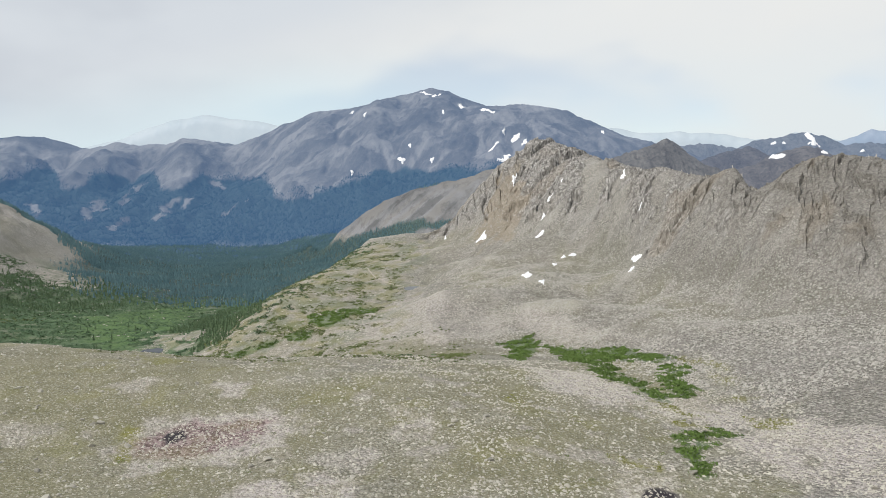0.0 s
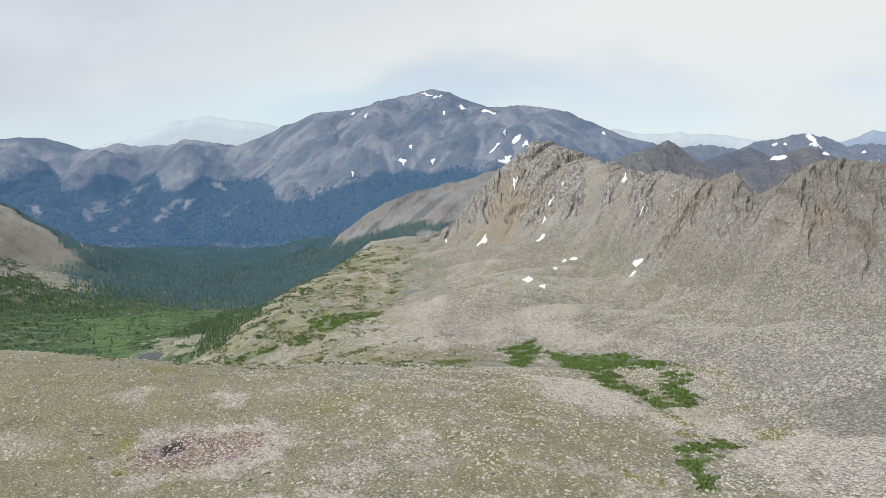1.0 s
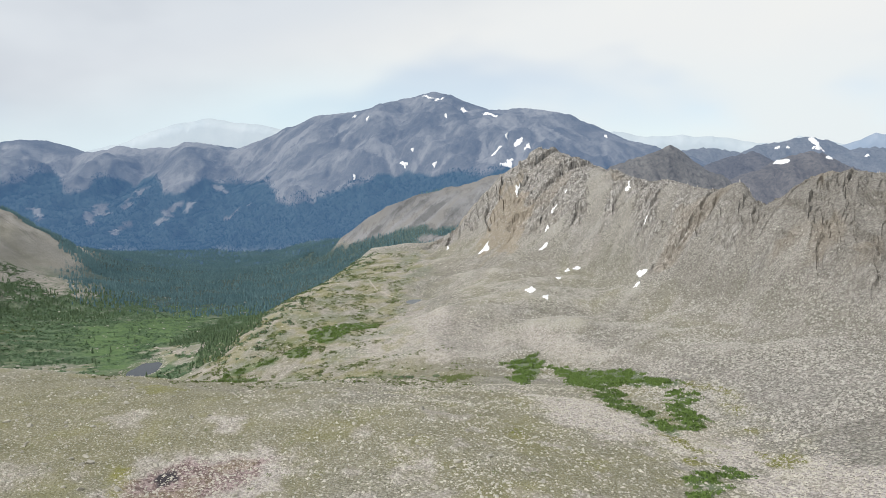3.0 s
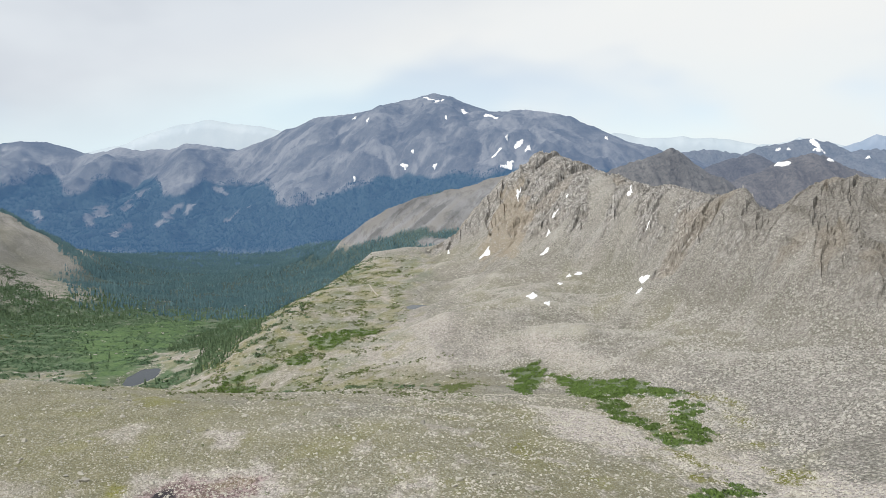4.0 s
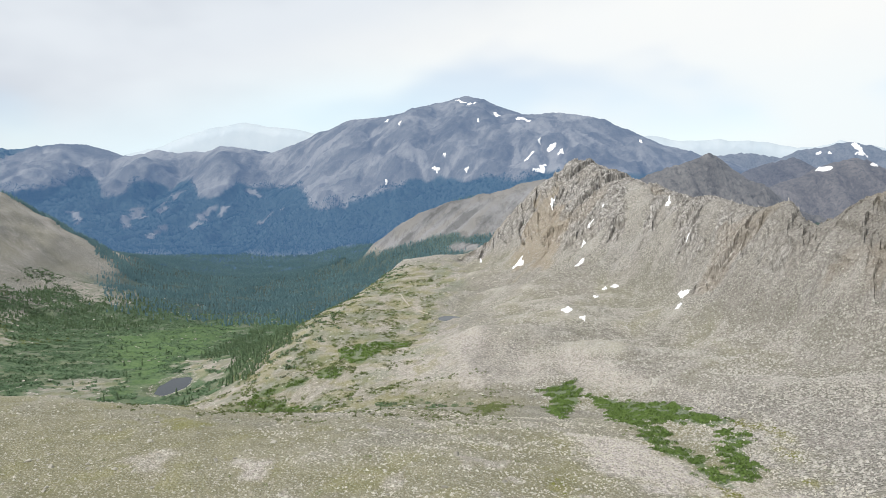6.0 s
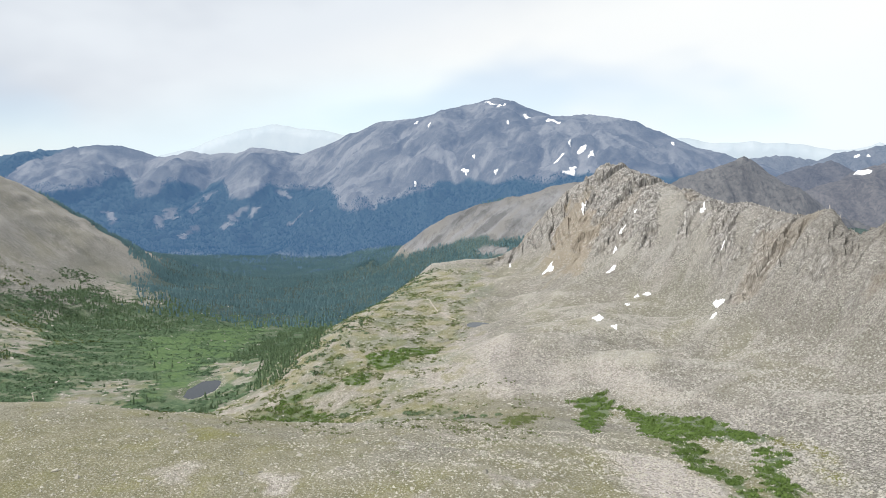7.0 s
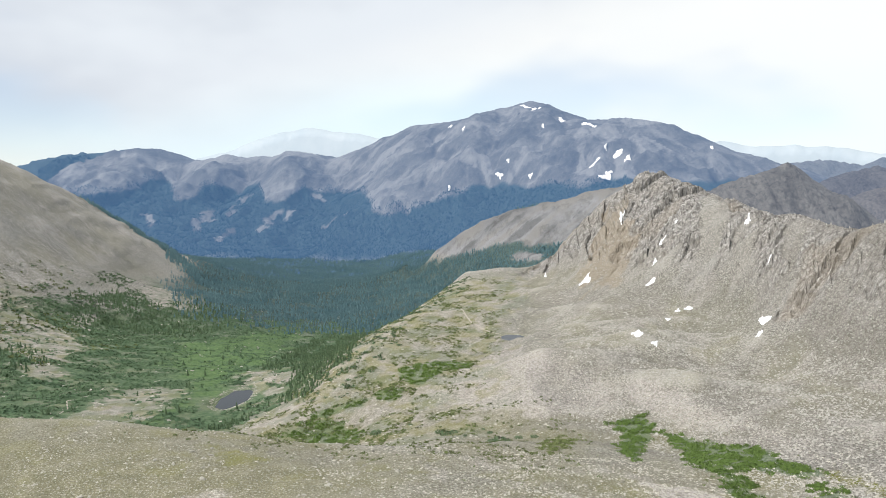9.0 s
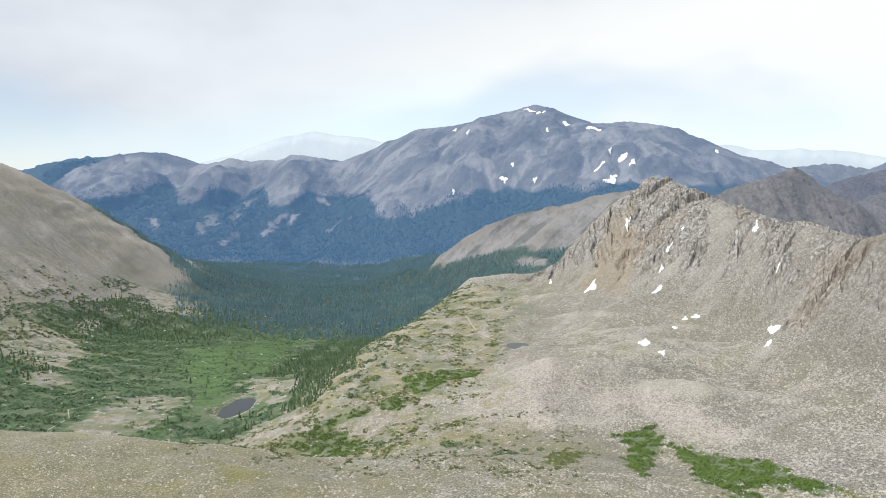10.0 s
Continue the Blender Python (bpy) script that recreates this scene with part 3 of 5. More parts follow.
def ground(x, y, crags=False):
    """The height of the ground, and how much of it is crag."""
    x, y = np.asarray(x, float), np.asarray(y, float)
    z = lie(x, y)
    r = np.hypot(x, y)
    rock, g, s = crag_cover(x, y, z)
    near = step(2300, 1200, r)
    k = np.flatnonzero(rock > 0)
    if len(k):
        kx, ky, kz, kg, ks = x[k], y[k], z[k], g[k], s[k]
        warp = 6 * fbm(kx, ky, 30, 3, 6)
        u, v = ks + 0.3 * kz + warp, kz + 0.25 * kg - 0.6 * warp
        ribs = ridged(u, 0.4 * v, 38, 4, 7, 0.5)
        facet = facets(u, 0.5 * v, 14, 1.5, 0.5, 301) + facets(u - warp, 0.6 * v + 0.3 * u, 6.5, 0.9, 0.5, 311) + facets(u, 0.5 * v, 3.4, 0.5, 0.5, 321)
        low = 0.6 + 0.4 * step(60, 10, kg)
        z[k] += rock[k] * (0.4 + 0.6 * step(0, 22, kg)) * (4.0 * (ribs - 0.5 * low) + facet - 1.0 * low)
    z = z + near * (1 - rock) * (1.6 * fbm(x, y, 60, 3, 3) * step(120, 380, y) + 0.5 * fbm(x, y, 14, 3, 4) + 8.0 * (ridged(x * 0.8 + 0.4 * y, y, 75, 3, 8, 0.42) - 0.3) * step(380, 470, y) * step(-60, 0, x) * step(1000, 800, y))
    for cx, cy, a, b, turn, h in MOUNDS:
        k = np.flatnonzero(np.hypot(x - cx, y - cy) < 3 * a)
        kx, ky = x[k], y[k]
        c, q = math.cos(radians(turn)), math.sin(radians(turn))
        e = np.hypot(((kx - cx) * c + (ky - cy) * q) / a, ((ky - cy) * c - (kx - cx) * q) / b) + 0.15 * fbm(kx, ky, 14, 2, 45)
        z[k] += h * np.exp(-e * e)
    # gullied flanks of the far mountains
    far = step(2350, 2900, y + 0.15 * np.abs(x))
    if far.max() > 0:
        z = z + far * far_relief(x, y)
    mid = step(1000, 1300, y) * (1 - far)
    z = z + mid * step(60, 120, z) * np.where(x < 230, 4.5, 6) * (ridged(x + 0.3 * y, y * 0.3, 80, 5, 28, 0.6) - 0.2) + mid * step(70, 30, z) * 9 * fbm(x, y * 0.6, 190, 3, 27)
    left = step(-500, -640, x) * step(2000, 1600, y)
    z = z + left * (2.6 * ridged(y - 0.3 * x, x * 0.3, 80, 5, 29, 0.55) + 2.5 * fbm(x, y, 220, 2, 30))
    for cx, cy, a, b, level in (TARN, POND):
        e = np.hypot((x - cx) / a, (y - cy) / b) + 0.12 * fbm(x, y, 12, 2, 41)
        w = step(1.9, 1.0, e)
        z = z * (1 - w) + (level + 2.2 * (e - 1)) * w
    return (z, rock) if crags else z


# ---- building ----
def solid(name, verts, faces, material, parent=None, label="", smooth=False):
    me = bpy.data.meshes.new(name)
    me.from_pydata(verts, [], faces)
    me.materials.append(material)
    if smooth:
        me.shade_smooth()
    ob = new(name, me)
    if parent:
        ob.parent = parent
    return tagged(ob, label)


def bulk(name, verts, faces, material, smooth=False):
    """One mesh from arrays of corners and of faces with as many corners each."""
    me = bpy.data.meshes.new(name)
    n, c = faces.shape
    me.vertices.add(len(verts))
    me.vertices.foreach_set("co", np.ascontiguousarray(verts, np.float32).ravel())
    me.loops.add(n * c)
    me.loops.foreach_set("vertex_index", faces.astype(np.int32).ravel())
    me.polygons.add(n)
    me.polygons.foreach_set("loop_start", np.arange(0, n * c, c, dtype=np.int32))
    me.polygons.foreach_set("use_smooth", np.full(n, smooth))
    me.update(calc_edges=True)
    me.materials.append(material)
    return new(name, me)


def blob(x, y, cx, cy, a, b, turn=0.0, rough=0.35, size=12.0, seed=50):
    """1 inside an uneven patch, 0 outside."""
    c, s = math.cos(radians(turn)), math.sin(radians(turn))
    u, v = (x - cx) * c + (y - cy) * s, -(x - cx) * s + (y - cy) * c
    e = np.hypot(u / a, v / b) + rough * fbm(x, y, size, 3, seed)
    return step(1.12, 0.88, e)


def inside(x, y, outline, wobble=0.0, size=8.0, soft=1.0, seed=50):
    """1 inside an outline with an uneven edge, 0 outside."""
    p = np.array(outline, float)
    q = np.roll(p, -1, 0)
    res = np.zeros(len(x))
    lo, hi = p.min(0) - 3 * soft - 2 * wobble, p.max(0) + 3 * soft + 2 * wobble
    k = np.flatnonzero((x > lo[0]) & (x < hi[0]) & (y > lo[1]) & (y < hi[1]))
    if not len(k):
        return res
    u, v = x[k], y[k]
    best, odd = np.full(len(k), 1e9), np.zeros(len(k), bool)
    for (ax, ay), (bx, by) in zip(p, q):
        dx, dy = bx - ax, by - ay
        w = np.clip(((u - ax) * dx + (v - ay) * dy) / (dx * dx + dy * dy + 1e-9), 0, 1)
        best = np.minimum(best, np.hypot(u - ax - w * dx, v - ay - w * dy))
        cross = (ay > v) != (by > v)
        odd ^= cross & (u < ax + (v - ay) * dx / (dy if abs(dy) > 1e-9 else 1e-9))
    d = np.where(odd, -best, best)
    if wobble:
        d = d + wobble * fbm(u, v, size, 3, seed)
    res[k] = step(soft, -soft, d)
    return res


# outlines of the willow thickets on wet ground
WILLOWS = [
    [(36, 431), (47, 433), (53, 435), (57, 426), (57, 417), (52, 400), (44, 372), (38, 347), (35, 364), (39, 412)],
    [(60, 409), (69, 397), (82, 380), (95, 369), (97, 358), (98, 351), (106, 340), (109, 333), (106, 328), (96, 333), (87, 338), (78, 342), (68, 331), (61, 341), (63, 373), (61, 388)],
    [(68, 331), (78, 342), (78, 323), (77, 304), (80, 292), (83, 283), (79, 272), (73, 276), (69, 289), (67, 309)],
    [(75, 269), (82, 273), (85, 262), (83, 255), (78, 257), (74, 263)],
]
WILLOWS += [
    [(102, 323), (108, 317), (108, 306), (104, 301), (98, 287), (100, 277), (96, 266), (87, 261), (84, 262), (91, 279), (89, 289), (98, 309)],
    [(71, 209), (77, 214), (81, 212), (81, 206), (76, 200), (73, 194), (69, 181), (67, 175), (65, 177), (67, 189), (67, 195)],
    [(86, 223), (91, 220), (89, 212), (84, 209), (83, 215)],
]
BENCH_WILLOWS = [
    [(-103, 538), (-91, 549), (-71, 561), (-50, 560), (-53, 542), (-68, 537), (-77, 517), (-81, 505), (-92, 511), (-98, 522)],
    [(-112, 498), (-102, 505), (-92, 499), (-91, 487), (-102, 485), (-108, 489)],
    [(-149, 473), (-131, 481), (-122, 488), (-110, 489), (-116, 481), (-129, 475), (-137, 465), (-146, 463)],
    [(-156, 444), (-147, 462), (-127, 466), (-117, 455), (-107, 445), (-106, 425), (-125, 428), (-144, 440)],
]
WILLOWS = WILLOWS + BENCH_WILLOWS
MOSSES = [
    [(78, 253), (84, 250), (79, 238), (75, 240)],
    [(81, 246), (87, 244), (85, 235), (80, 235)],
    [(77, 227), (84, 228), (84, 222), (77, 221)],
    [(22, 240), (28, 246), (27, 236), (24, 230), (22, 234)],
    [(108, 241), (116, 240), (115, 229), (110, 222), (103, 223), (102, 229)],
    [(116, 304), (119, 292), (118, 284), (114, 287)],
    [(111, 266), (115, 262), (112, 259), (109, 262)],
    [(48, 186), (55, 183), (55, 179), (48, 180)],
    [(43, 222), (48, 216), (46, 211), (43, 215)],
    [(111, 333), (121, 322), (124, 307), (122, 304), (116, 317), (109, 328)],
]
MOSSES += [
    [(-97, 209), (-90, 205), (-82, 181), (-88, 186)],
    [(-133, 299), (-104, 287), (-113, 275)],
]
PALE_STONES = [
    [(36, 303), (63, 306), (76, 258), (97, 263), (96, 215), (98, 180), (104, 161), (102, 158), (87, 173), (85, 201), (83, 229), (71, 239), (54, 243), (38, 268)],
    [(-118, 248), (-104, 248), (-99, 234), (-112, 237)],
    [(-48, 566), (-19, 578), (14, 512), (41, 484), (47, 448), (31, 436), (-12, 438), (-44, 462), (-80, 481), (-73, 509)],
    [(40, 471), (65, 420), (96, 385), (110, 344), (116, 361), (97, 407), (60, 470)],
    [(-79, 242), (-69, 242), (-66, 229), (-74, 229)],
    [(-37, 173), (-23, 170), (-23, 150), (-35, 150)],
]
PALE_STONES += [
    [(-133, 209), (-116, 206), (-105, 202), (-115, 195), (-123, 191)],
    [(-93, 215), (-54, 220), (-42, 212), (-46, 198), (-56, 181), (-67, 184), (-79, 174), (-93, 188), (-91, 203)],
    [(97, 263), (115, 240), (132, 205), (140, 150), (104, 145), (98, 180), (96, 215)],
    [(-16, 210), (-7, 207), (-7, 198), (-14, 200)],
    [(45, 178), (51, 180), (55, 174), (57, 168), (57, 155), (39, 155)],
    [(-50, 168), (-37, 170), (-35, 152), (-51, 152)],
]
BARE_EARTH = [
    [(-613, 778), (-596, 810), (-544, 802), (-485, 741), (-438, 639), (-459, 628), (-489, 625), (-560, 690)],
    [(-300, 440), (-322, 488), (-325, 526), (-334, 571), (-336, 608), (-316, 598), (-288, 590), (-278, 549), (-272, 490), (-275, 430)],
    [(-258, 629), (-260, 688), (-216, 627), (-206, 575), (-214, 552), (-228, 600)],
    [(-190, 455), (-205, 530), (-180, 510), (-152, 480), (-153, 450)],
    [(-214, 594), (-240, 690), (-250, 740), (-202, 598)],
    [(-579, 762), (-559, 770), (-517, 731), (-497, 735), (-476, 675), (-510, 673)],
    [(-475, 650), (-433, 615), (-401, 592), (-407, 573), (-429, 589)],
]
BARE_EARTH += [
    [(-591, 865), (-602, 940), (-563, 891), (-558, 828)],
    [(-657, 1140), (-663, 1290), (-552, 1170), (-523, 1131), (-538, 1084), (-565, 1067), (-570, 1033), (-625, 1100)],
    [(-281, 668), (-256, 680), (-219, 611), (-228, 583), (-256, 621)],
    [(-213, 519), (-204, 534), (-172, 506), (-143, 479), (-144, 456), (-196, 475)],
    [(-604, 760), (-578, 779), (-484, 705), (-515, 696), (-540, 680)],
    [(-447, 594), (-438, 632), (-403, 595), (-417, 568)],
]
MEADOW = [(-495, 960), (-480, 905), (-430, 850), (-394, 985), (-348, 1041), (-314, 943), (-290, 795), (-272, 657), (-268, 613), (-262, 545), (-245, 470), (-215, 400), (-262, 420), (-275, 500), (-285, 560), (-300, 631), (-368, 694)]
RED_HOLLOW = [(-87, 206), (-76, 213), (-52, 213), (-51, 205), (-56, 196), (-68, 188), (-80, 187), (-90, 194)]
PUDDLES = [[(-82, 206), (-78, 208), (-75, 202), (-78, 198), (-82, 201)], [(47, 164), (54, 168), (57, 162), (45, 158)]]


def any_of(x, y, outlines, wobble, size, soft=1.0, seed=50):
    m = np.zeros(len(x))
    for o in outlines:
        m = np.maximum(m, inside(x, y, o, wobble, size, soft, seed))
    return m


# bare scree faces of the far spurs, below the treeline
SPUR_FACES = [(-1235, 3380, 75, 260), (-1715, 3520, 75, 260), (-2130, 3500, 80, 300), (-1000, 3480, 60, 200)]
# where the woods of the far flanks end: bearing in degrees, height
TREELINE_WEST = [(-60, 120), (-34, 115), (-32.5, 130), (-31.5, 126), (-30.7, 136), (-30.0, 144), (-29.6, 183), (-28.5, 184), (-28.0, 166), (-27.8, 103), (-27.0, 97), (-26.2, 120), (-26.0, 139), (-25.5, 162), (-24.4, 160), (-23.5, 141), (-23.2, 109), (-22.5, 149), (-21.9, 168), (-21.4, 139), (-21.3, 104), (-20.2, 104)]
TREELINE_EAST = [(-19.8, 111), (-19.0, 140), (-18.4, 163), (-17.2, 136), (-16.0, 135), (-14.9, 137), (-13.9, 148), (-13.3, 121), (-13.1, 93), (-12.2, 73), (-11.1, 91), (-10.3, 83), (-10.1, 104), (-8.7, 118), (-7.4, 151), (-6.1, 166), (-5.4, 186), (-3.9, 181), (-3.0, 203), (-1.0, 184), (0.1, 202), (2.8, 197), (5.0, 228), (60, 150)]
TREELINE = np.array(TREELINE_WEST + TREELINE_EAST)
# rocky ribs that break the far woods, and how wide
OUTCROPS = [
    ([(-1362, 3044), (-1400, 3250), (-1427, 3408), (-1320, 3412)], 20), ([(-1239, 2687), (-1267, 2874)], 14), ([(-1152, 2924), (-1180, 3094), (-1167, 3142)], 20),
    ([(-870, 2907), (-801, 2953)], 18), ([(-1531, 3215), (-1415, 2995)], 32), ([(-1466, 2960), (-1401, 2849)], 18), ([(-1081, 3407), (-1024, 3349)], 22),
    ([(-1721, 3024), (-1586, 2830)], 15), ([(-1110, 3177), (-1118, 3127)], 16),
]
GREY_BARE = [(-262, 1800), (-200, 1800), (-119, 1800), (-36, 1760), (17, 1740), (107, 1730), (217, 1700), (200, 1500), (87, 1500), (38, 1496), (15, 1521), (-110, 1612), (-122, 1606), (-164, 1645), (-191, 1657), (-248, 1731)]
GREY_GLADE = [(-68, 1526), (-33, 1525), (9, 1467), (-2, 1418), (-43, 1470)]


def woods(x, y, z):
    """How thickly spruce grows."""
    n = fbm(x, y, 260, 4, 61)
    valley = step(60, 30, z + 12 * n) * step(980, 1120, y + 60 * n) * step(2500, 2300, y)
    line = np.interp(np.degrees(np.arctan2(x, y)), TREELINE[:, 0], TREELINE[:, 1]) + 9 * fbm(x, y, 90, 4, 62) + 300 * step(-2380, -2600, x)
    slope = step(line + 5, line - 5, z) * step(2250, 2450, y)
    k = np.flatnonzero((y > 2600) & (y < 3500) & (slope > 0))
    for points, wide in OUTCROPS if len(k) else ():
        slope[k] *= (1 - 0.95 * step(wide, 0.5 * wide, crest_gap(x[k], y[k], points)[0] + 1.1 * wide * fbm(x[k], y[k], 40, 4, 64)))
    bare = np.maximum(inside(x, y, GREY_BARE, 14, 45, 8, 66), inside(x, y, GREY_GLADE, 8, 25, 6, 67))
    grey = (1 - bare) * step(190, 170, z) * step(1020, 1100, y) * step(-520, -460, x) * step(1790, 1740, y)
    return np.clip(np.maximum(np.maximum(valley, slope), grey), 0, 1)


def covers(x, y, z, rock):
    r = np.hypot(x, y)
    n1, n2 = fbm(x, y, 55, 4, 71), fbm(x, y, 16, 4, 72)
    shelf = step(345, 300, y + 12 * n1 - 25 * step(-60, -110, x)) * step(120, 70, x - 0.15 * (y - 200) + 20 * n2)
    bench = step(-5, -40, x + 18 * n1) * step(380, 420, y) * step(900, 800, y)
    moraine = (0.18 + 0.42 * step(-0.1, 0.3, fbm(x, y, 60, 3, 73))) * step(176, 160, z + 8 * n2) * step(-40, 10, x) * step(330, 400, y)
    edge = np.interp(y, (290, 340, 400, 457), (114, 95, 75, 46))
    apron = step(edge + 4, edge - 10, x + 9 * n2) * step(295, 325, y) * step(470, 440, y + 10 * n2) * step(-70, -30, x)
    moraine = np.maximum(moraine * (1 - apron), apron * (0.75 + 0.4 * n1))
    tundra = np.clip(np.maximum(np.maximum(shelf, bench * 0.85) * (0.78 + 0.5 * n1 + 0.25 * step(-30, -100, x)), moraine), 0, 1)
    gravel = (0.62 + 0.25 * step(330, 300, y)) * (0.5 + 0.5 * step(-130, -40, x)) * any_of(x, y, PALE_STONES, 5.0, 9, 3.0, 75)
    gravel = np.maximum(gravel, 0.3 * step(0.12, 0.42, n2) * (1 - shelf) * (1 - apron) * (1 - rock) * step(1000, 700, y))
    gravel = np.maximum(gravel, 0.5 * step(0.3, 0.6, n2) * shelf * (0.08 + 0.92 * step(-90, 0, x)))
    gravel = np.maximum(gravel, 0.42 * bench * step(-0.15, 0.2, fbm(x, y, 12, 4, 88)))
    wood = woods(x, y, z)
    far = np.maximum(step(2300, 2700, y), step(1700, 1900, y) * step(420, 560, x))
    cliff = np.clip(rock, 0, 1)
    low = step(112, 96, z + 8 * n1 - 20 * step(700, 500, y) + 40 * step(850, 1000, y)) * step(335, 400, y) * step(-150, -205, x + 8 * n2 - 0.12 * (y - 600)) * step(1300, 1150, y)
    low = low * step(150, 120, z + 25 * n1)
    bare = any_of(x, y, BARE_EARTH, 11, 18, 6, 83) * (0.55 + 0.4 * step(-0.2, 0.2, n2))
    bank = 0.72 + 0.28 * step(-0.15, 0.2, fbm(x, y, 45, 4, 78))
    green = np.maximum(low * bank * (1 - bare), 0.4 * any_of(x, y, WILLOWS, 3.0, 6))
    green = np.maximum(green, inside(x, y, MEADOW, 16, 30, 14) * (1 - bare))
    green = np.maximum(green, 0.34 * bench * step(-0.05, 0.35, fbm(x, y, 28, 4, 87)))
    yellow = np.maximum(any_of(x, y, MOSSES, 4.0, 6, 3.5, 84) * (0.7 + 0.35 * step(-0.2, 0.2, n2)), 0.3 * step(0.28, 0.5, fbm(x, y, 20, 4, 85) + 0.25 * bench) * np.maximum(shelf, 1.7 * bench))
    ochre = np.maximum(rock * step(0.3, 0.6, fbm(x, y, 50, 3, 79)) * 0.2, 0.45 * blob(x, y, 60, 742, 26, 52, 0, 0.5, 18, 80))
    ochre = np.maximum(ochre, 0.35 * step(1150, 1250, y) * step(240, 290, x) * step(330, 290, x))
    red = 0.95 * inside(x, y, RED_HOLLOW, 3, 8, 2.0, 81)
    dark = 0.6 * step(-0.05, 0.35, fbm(x, y, 75, 3, 82)) * (1 - shelf) * step(-60, 10, x) * (1 - rock) * step(1000, 900, y)
    dark = np.maximum(dark, 0.5 * step(105, 160, x + 12 * n2) * step(520, 400, y) * (0.7 + 0.5 * n1) * (1 - rock))
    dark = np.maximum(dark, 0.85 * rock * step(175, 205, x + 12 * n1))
    peak = step(1080, 1250, y) * step(250, 330, x)
    far = np.maximum(far, 0.9 * peak)
    far = np.maximum(far, 0.85 * step(1380, 1520, y + 0.4 * (x + 100)) * step(-380, -300, x) * step(45, 70, z) * (y < 2000))
    dark = np.maximum(dark, 0.35 * step(1350, 1500, y + 0.5 * (x + 200)) * (1 - far))
    for px, py, a, b in SPUR_FACES + [(-600, 2980, 130, 420)]:
        far = far * (1 - 0.16 * blob(x, y, px, py, a * 1.4, b * 1.2, 8, 0.45, 120, 66))
    stony = step(1400, 1520, y + 0.4 * (x + 100)) * step(-380, -300, x) * step(45, 70, z) * (y < 2000) * (r < 1950)
    gravel = np.maximum(gravel, np.maximum(0.7 * stony * (x < 250), 0.6 * peak * (r < 1800)))
    wet = any_of(x, y, PUDDLES, 1.2, 3, 0.7, 86)
    extra = np.stack([yellow, wet, far, bare], 1)
    lush = np.maximum(inside(x, y, MEADOW, 18, 30, 16), 0.4 * any_of(x, y, WILLOWS, 3.0, 6)) * (1 - bare)
    slope = step(-560, -640, x) * step(95, 115, z + 8 * n1) * step(2100, 1700, y)
    slope = np.maximum(slope, step(1350, 1500, y) * step(450, 300, x) * (y < 1950))
    slope = np.maximum(slope, 0.55 * step(60, 110, x) * step(168, 182, z) * step(380, 450, y) * step(1000, 900, y) * (1 - rock))
    lush = np.stack([lush, slope, slope, slope], 1)
    return np.stack([tundra * (1 - rock), gravel, cliff, wood], 1), np.stack([green, ochre, red, dark], 1), extra, lush


def runnels(z, r, bearings):
    """Streaks down the line of fall, about -1 to 1: noise carried downhill over the fan."""
    nr, nb = z.shape
    dr = np.gradient(r[:, 0])[:, None]
    dt = r * np.gradient(np.radians(bearings))[None]
    soft = z.copy()
    for _ in range(3):
        soft[1:-1, 1:-1] = (soft[2:, 1:-1] + soft[:-2, 1:-1] + soft[1:-1, 2:] + soft[1:-1, :-2] + 2 * soft[1:-1, 1:-1]) / 6
    gr, gt = np.gradient(soft, axis=0) / dr, np.gradient(soft, axis=1) / dt
    n = np.hypot(gr, gt) + 1e-6
    stride = np.minimum(dr, dt)
    di, dj = gr / n * stride / dr, gt / n * stride / dt
    white = np.random.default_rng(12).normal(size=z.shape)
    wide = sum(np.roll(np.roll(white, a, 0), b, 1) for a in range(-2, 3) for b in range(-2, 3)) / 5
    noise = white + 0.8 * wide
    a, b = np.meshgrid(np.arange(nr, dtype=float), np.arange(nb, dtype=float), indexing="ij")
    total = 0.0
    for _ in range(26):
        ia, ib = np.rint(a).astype(int), np.rint(b).astype(int)
        total = total + noise[ia, ib]
        a = np.clip(a + di[ia, ib], 0, nr - 1)
        b = np.clip(b + dj[ia, ib], 0, nb - 1)
    return np.clip(total / (2.2 * total.std()), -1, 1)


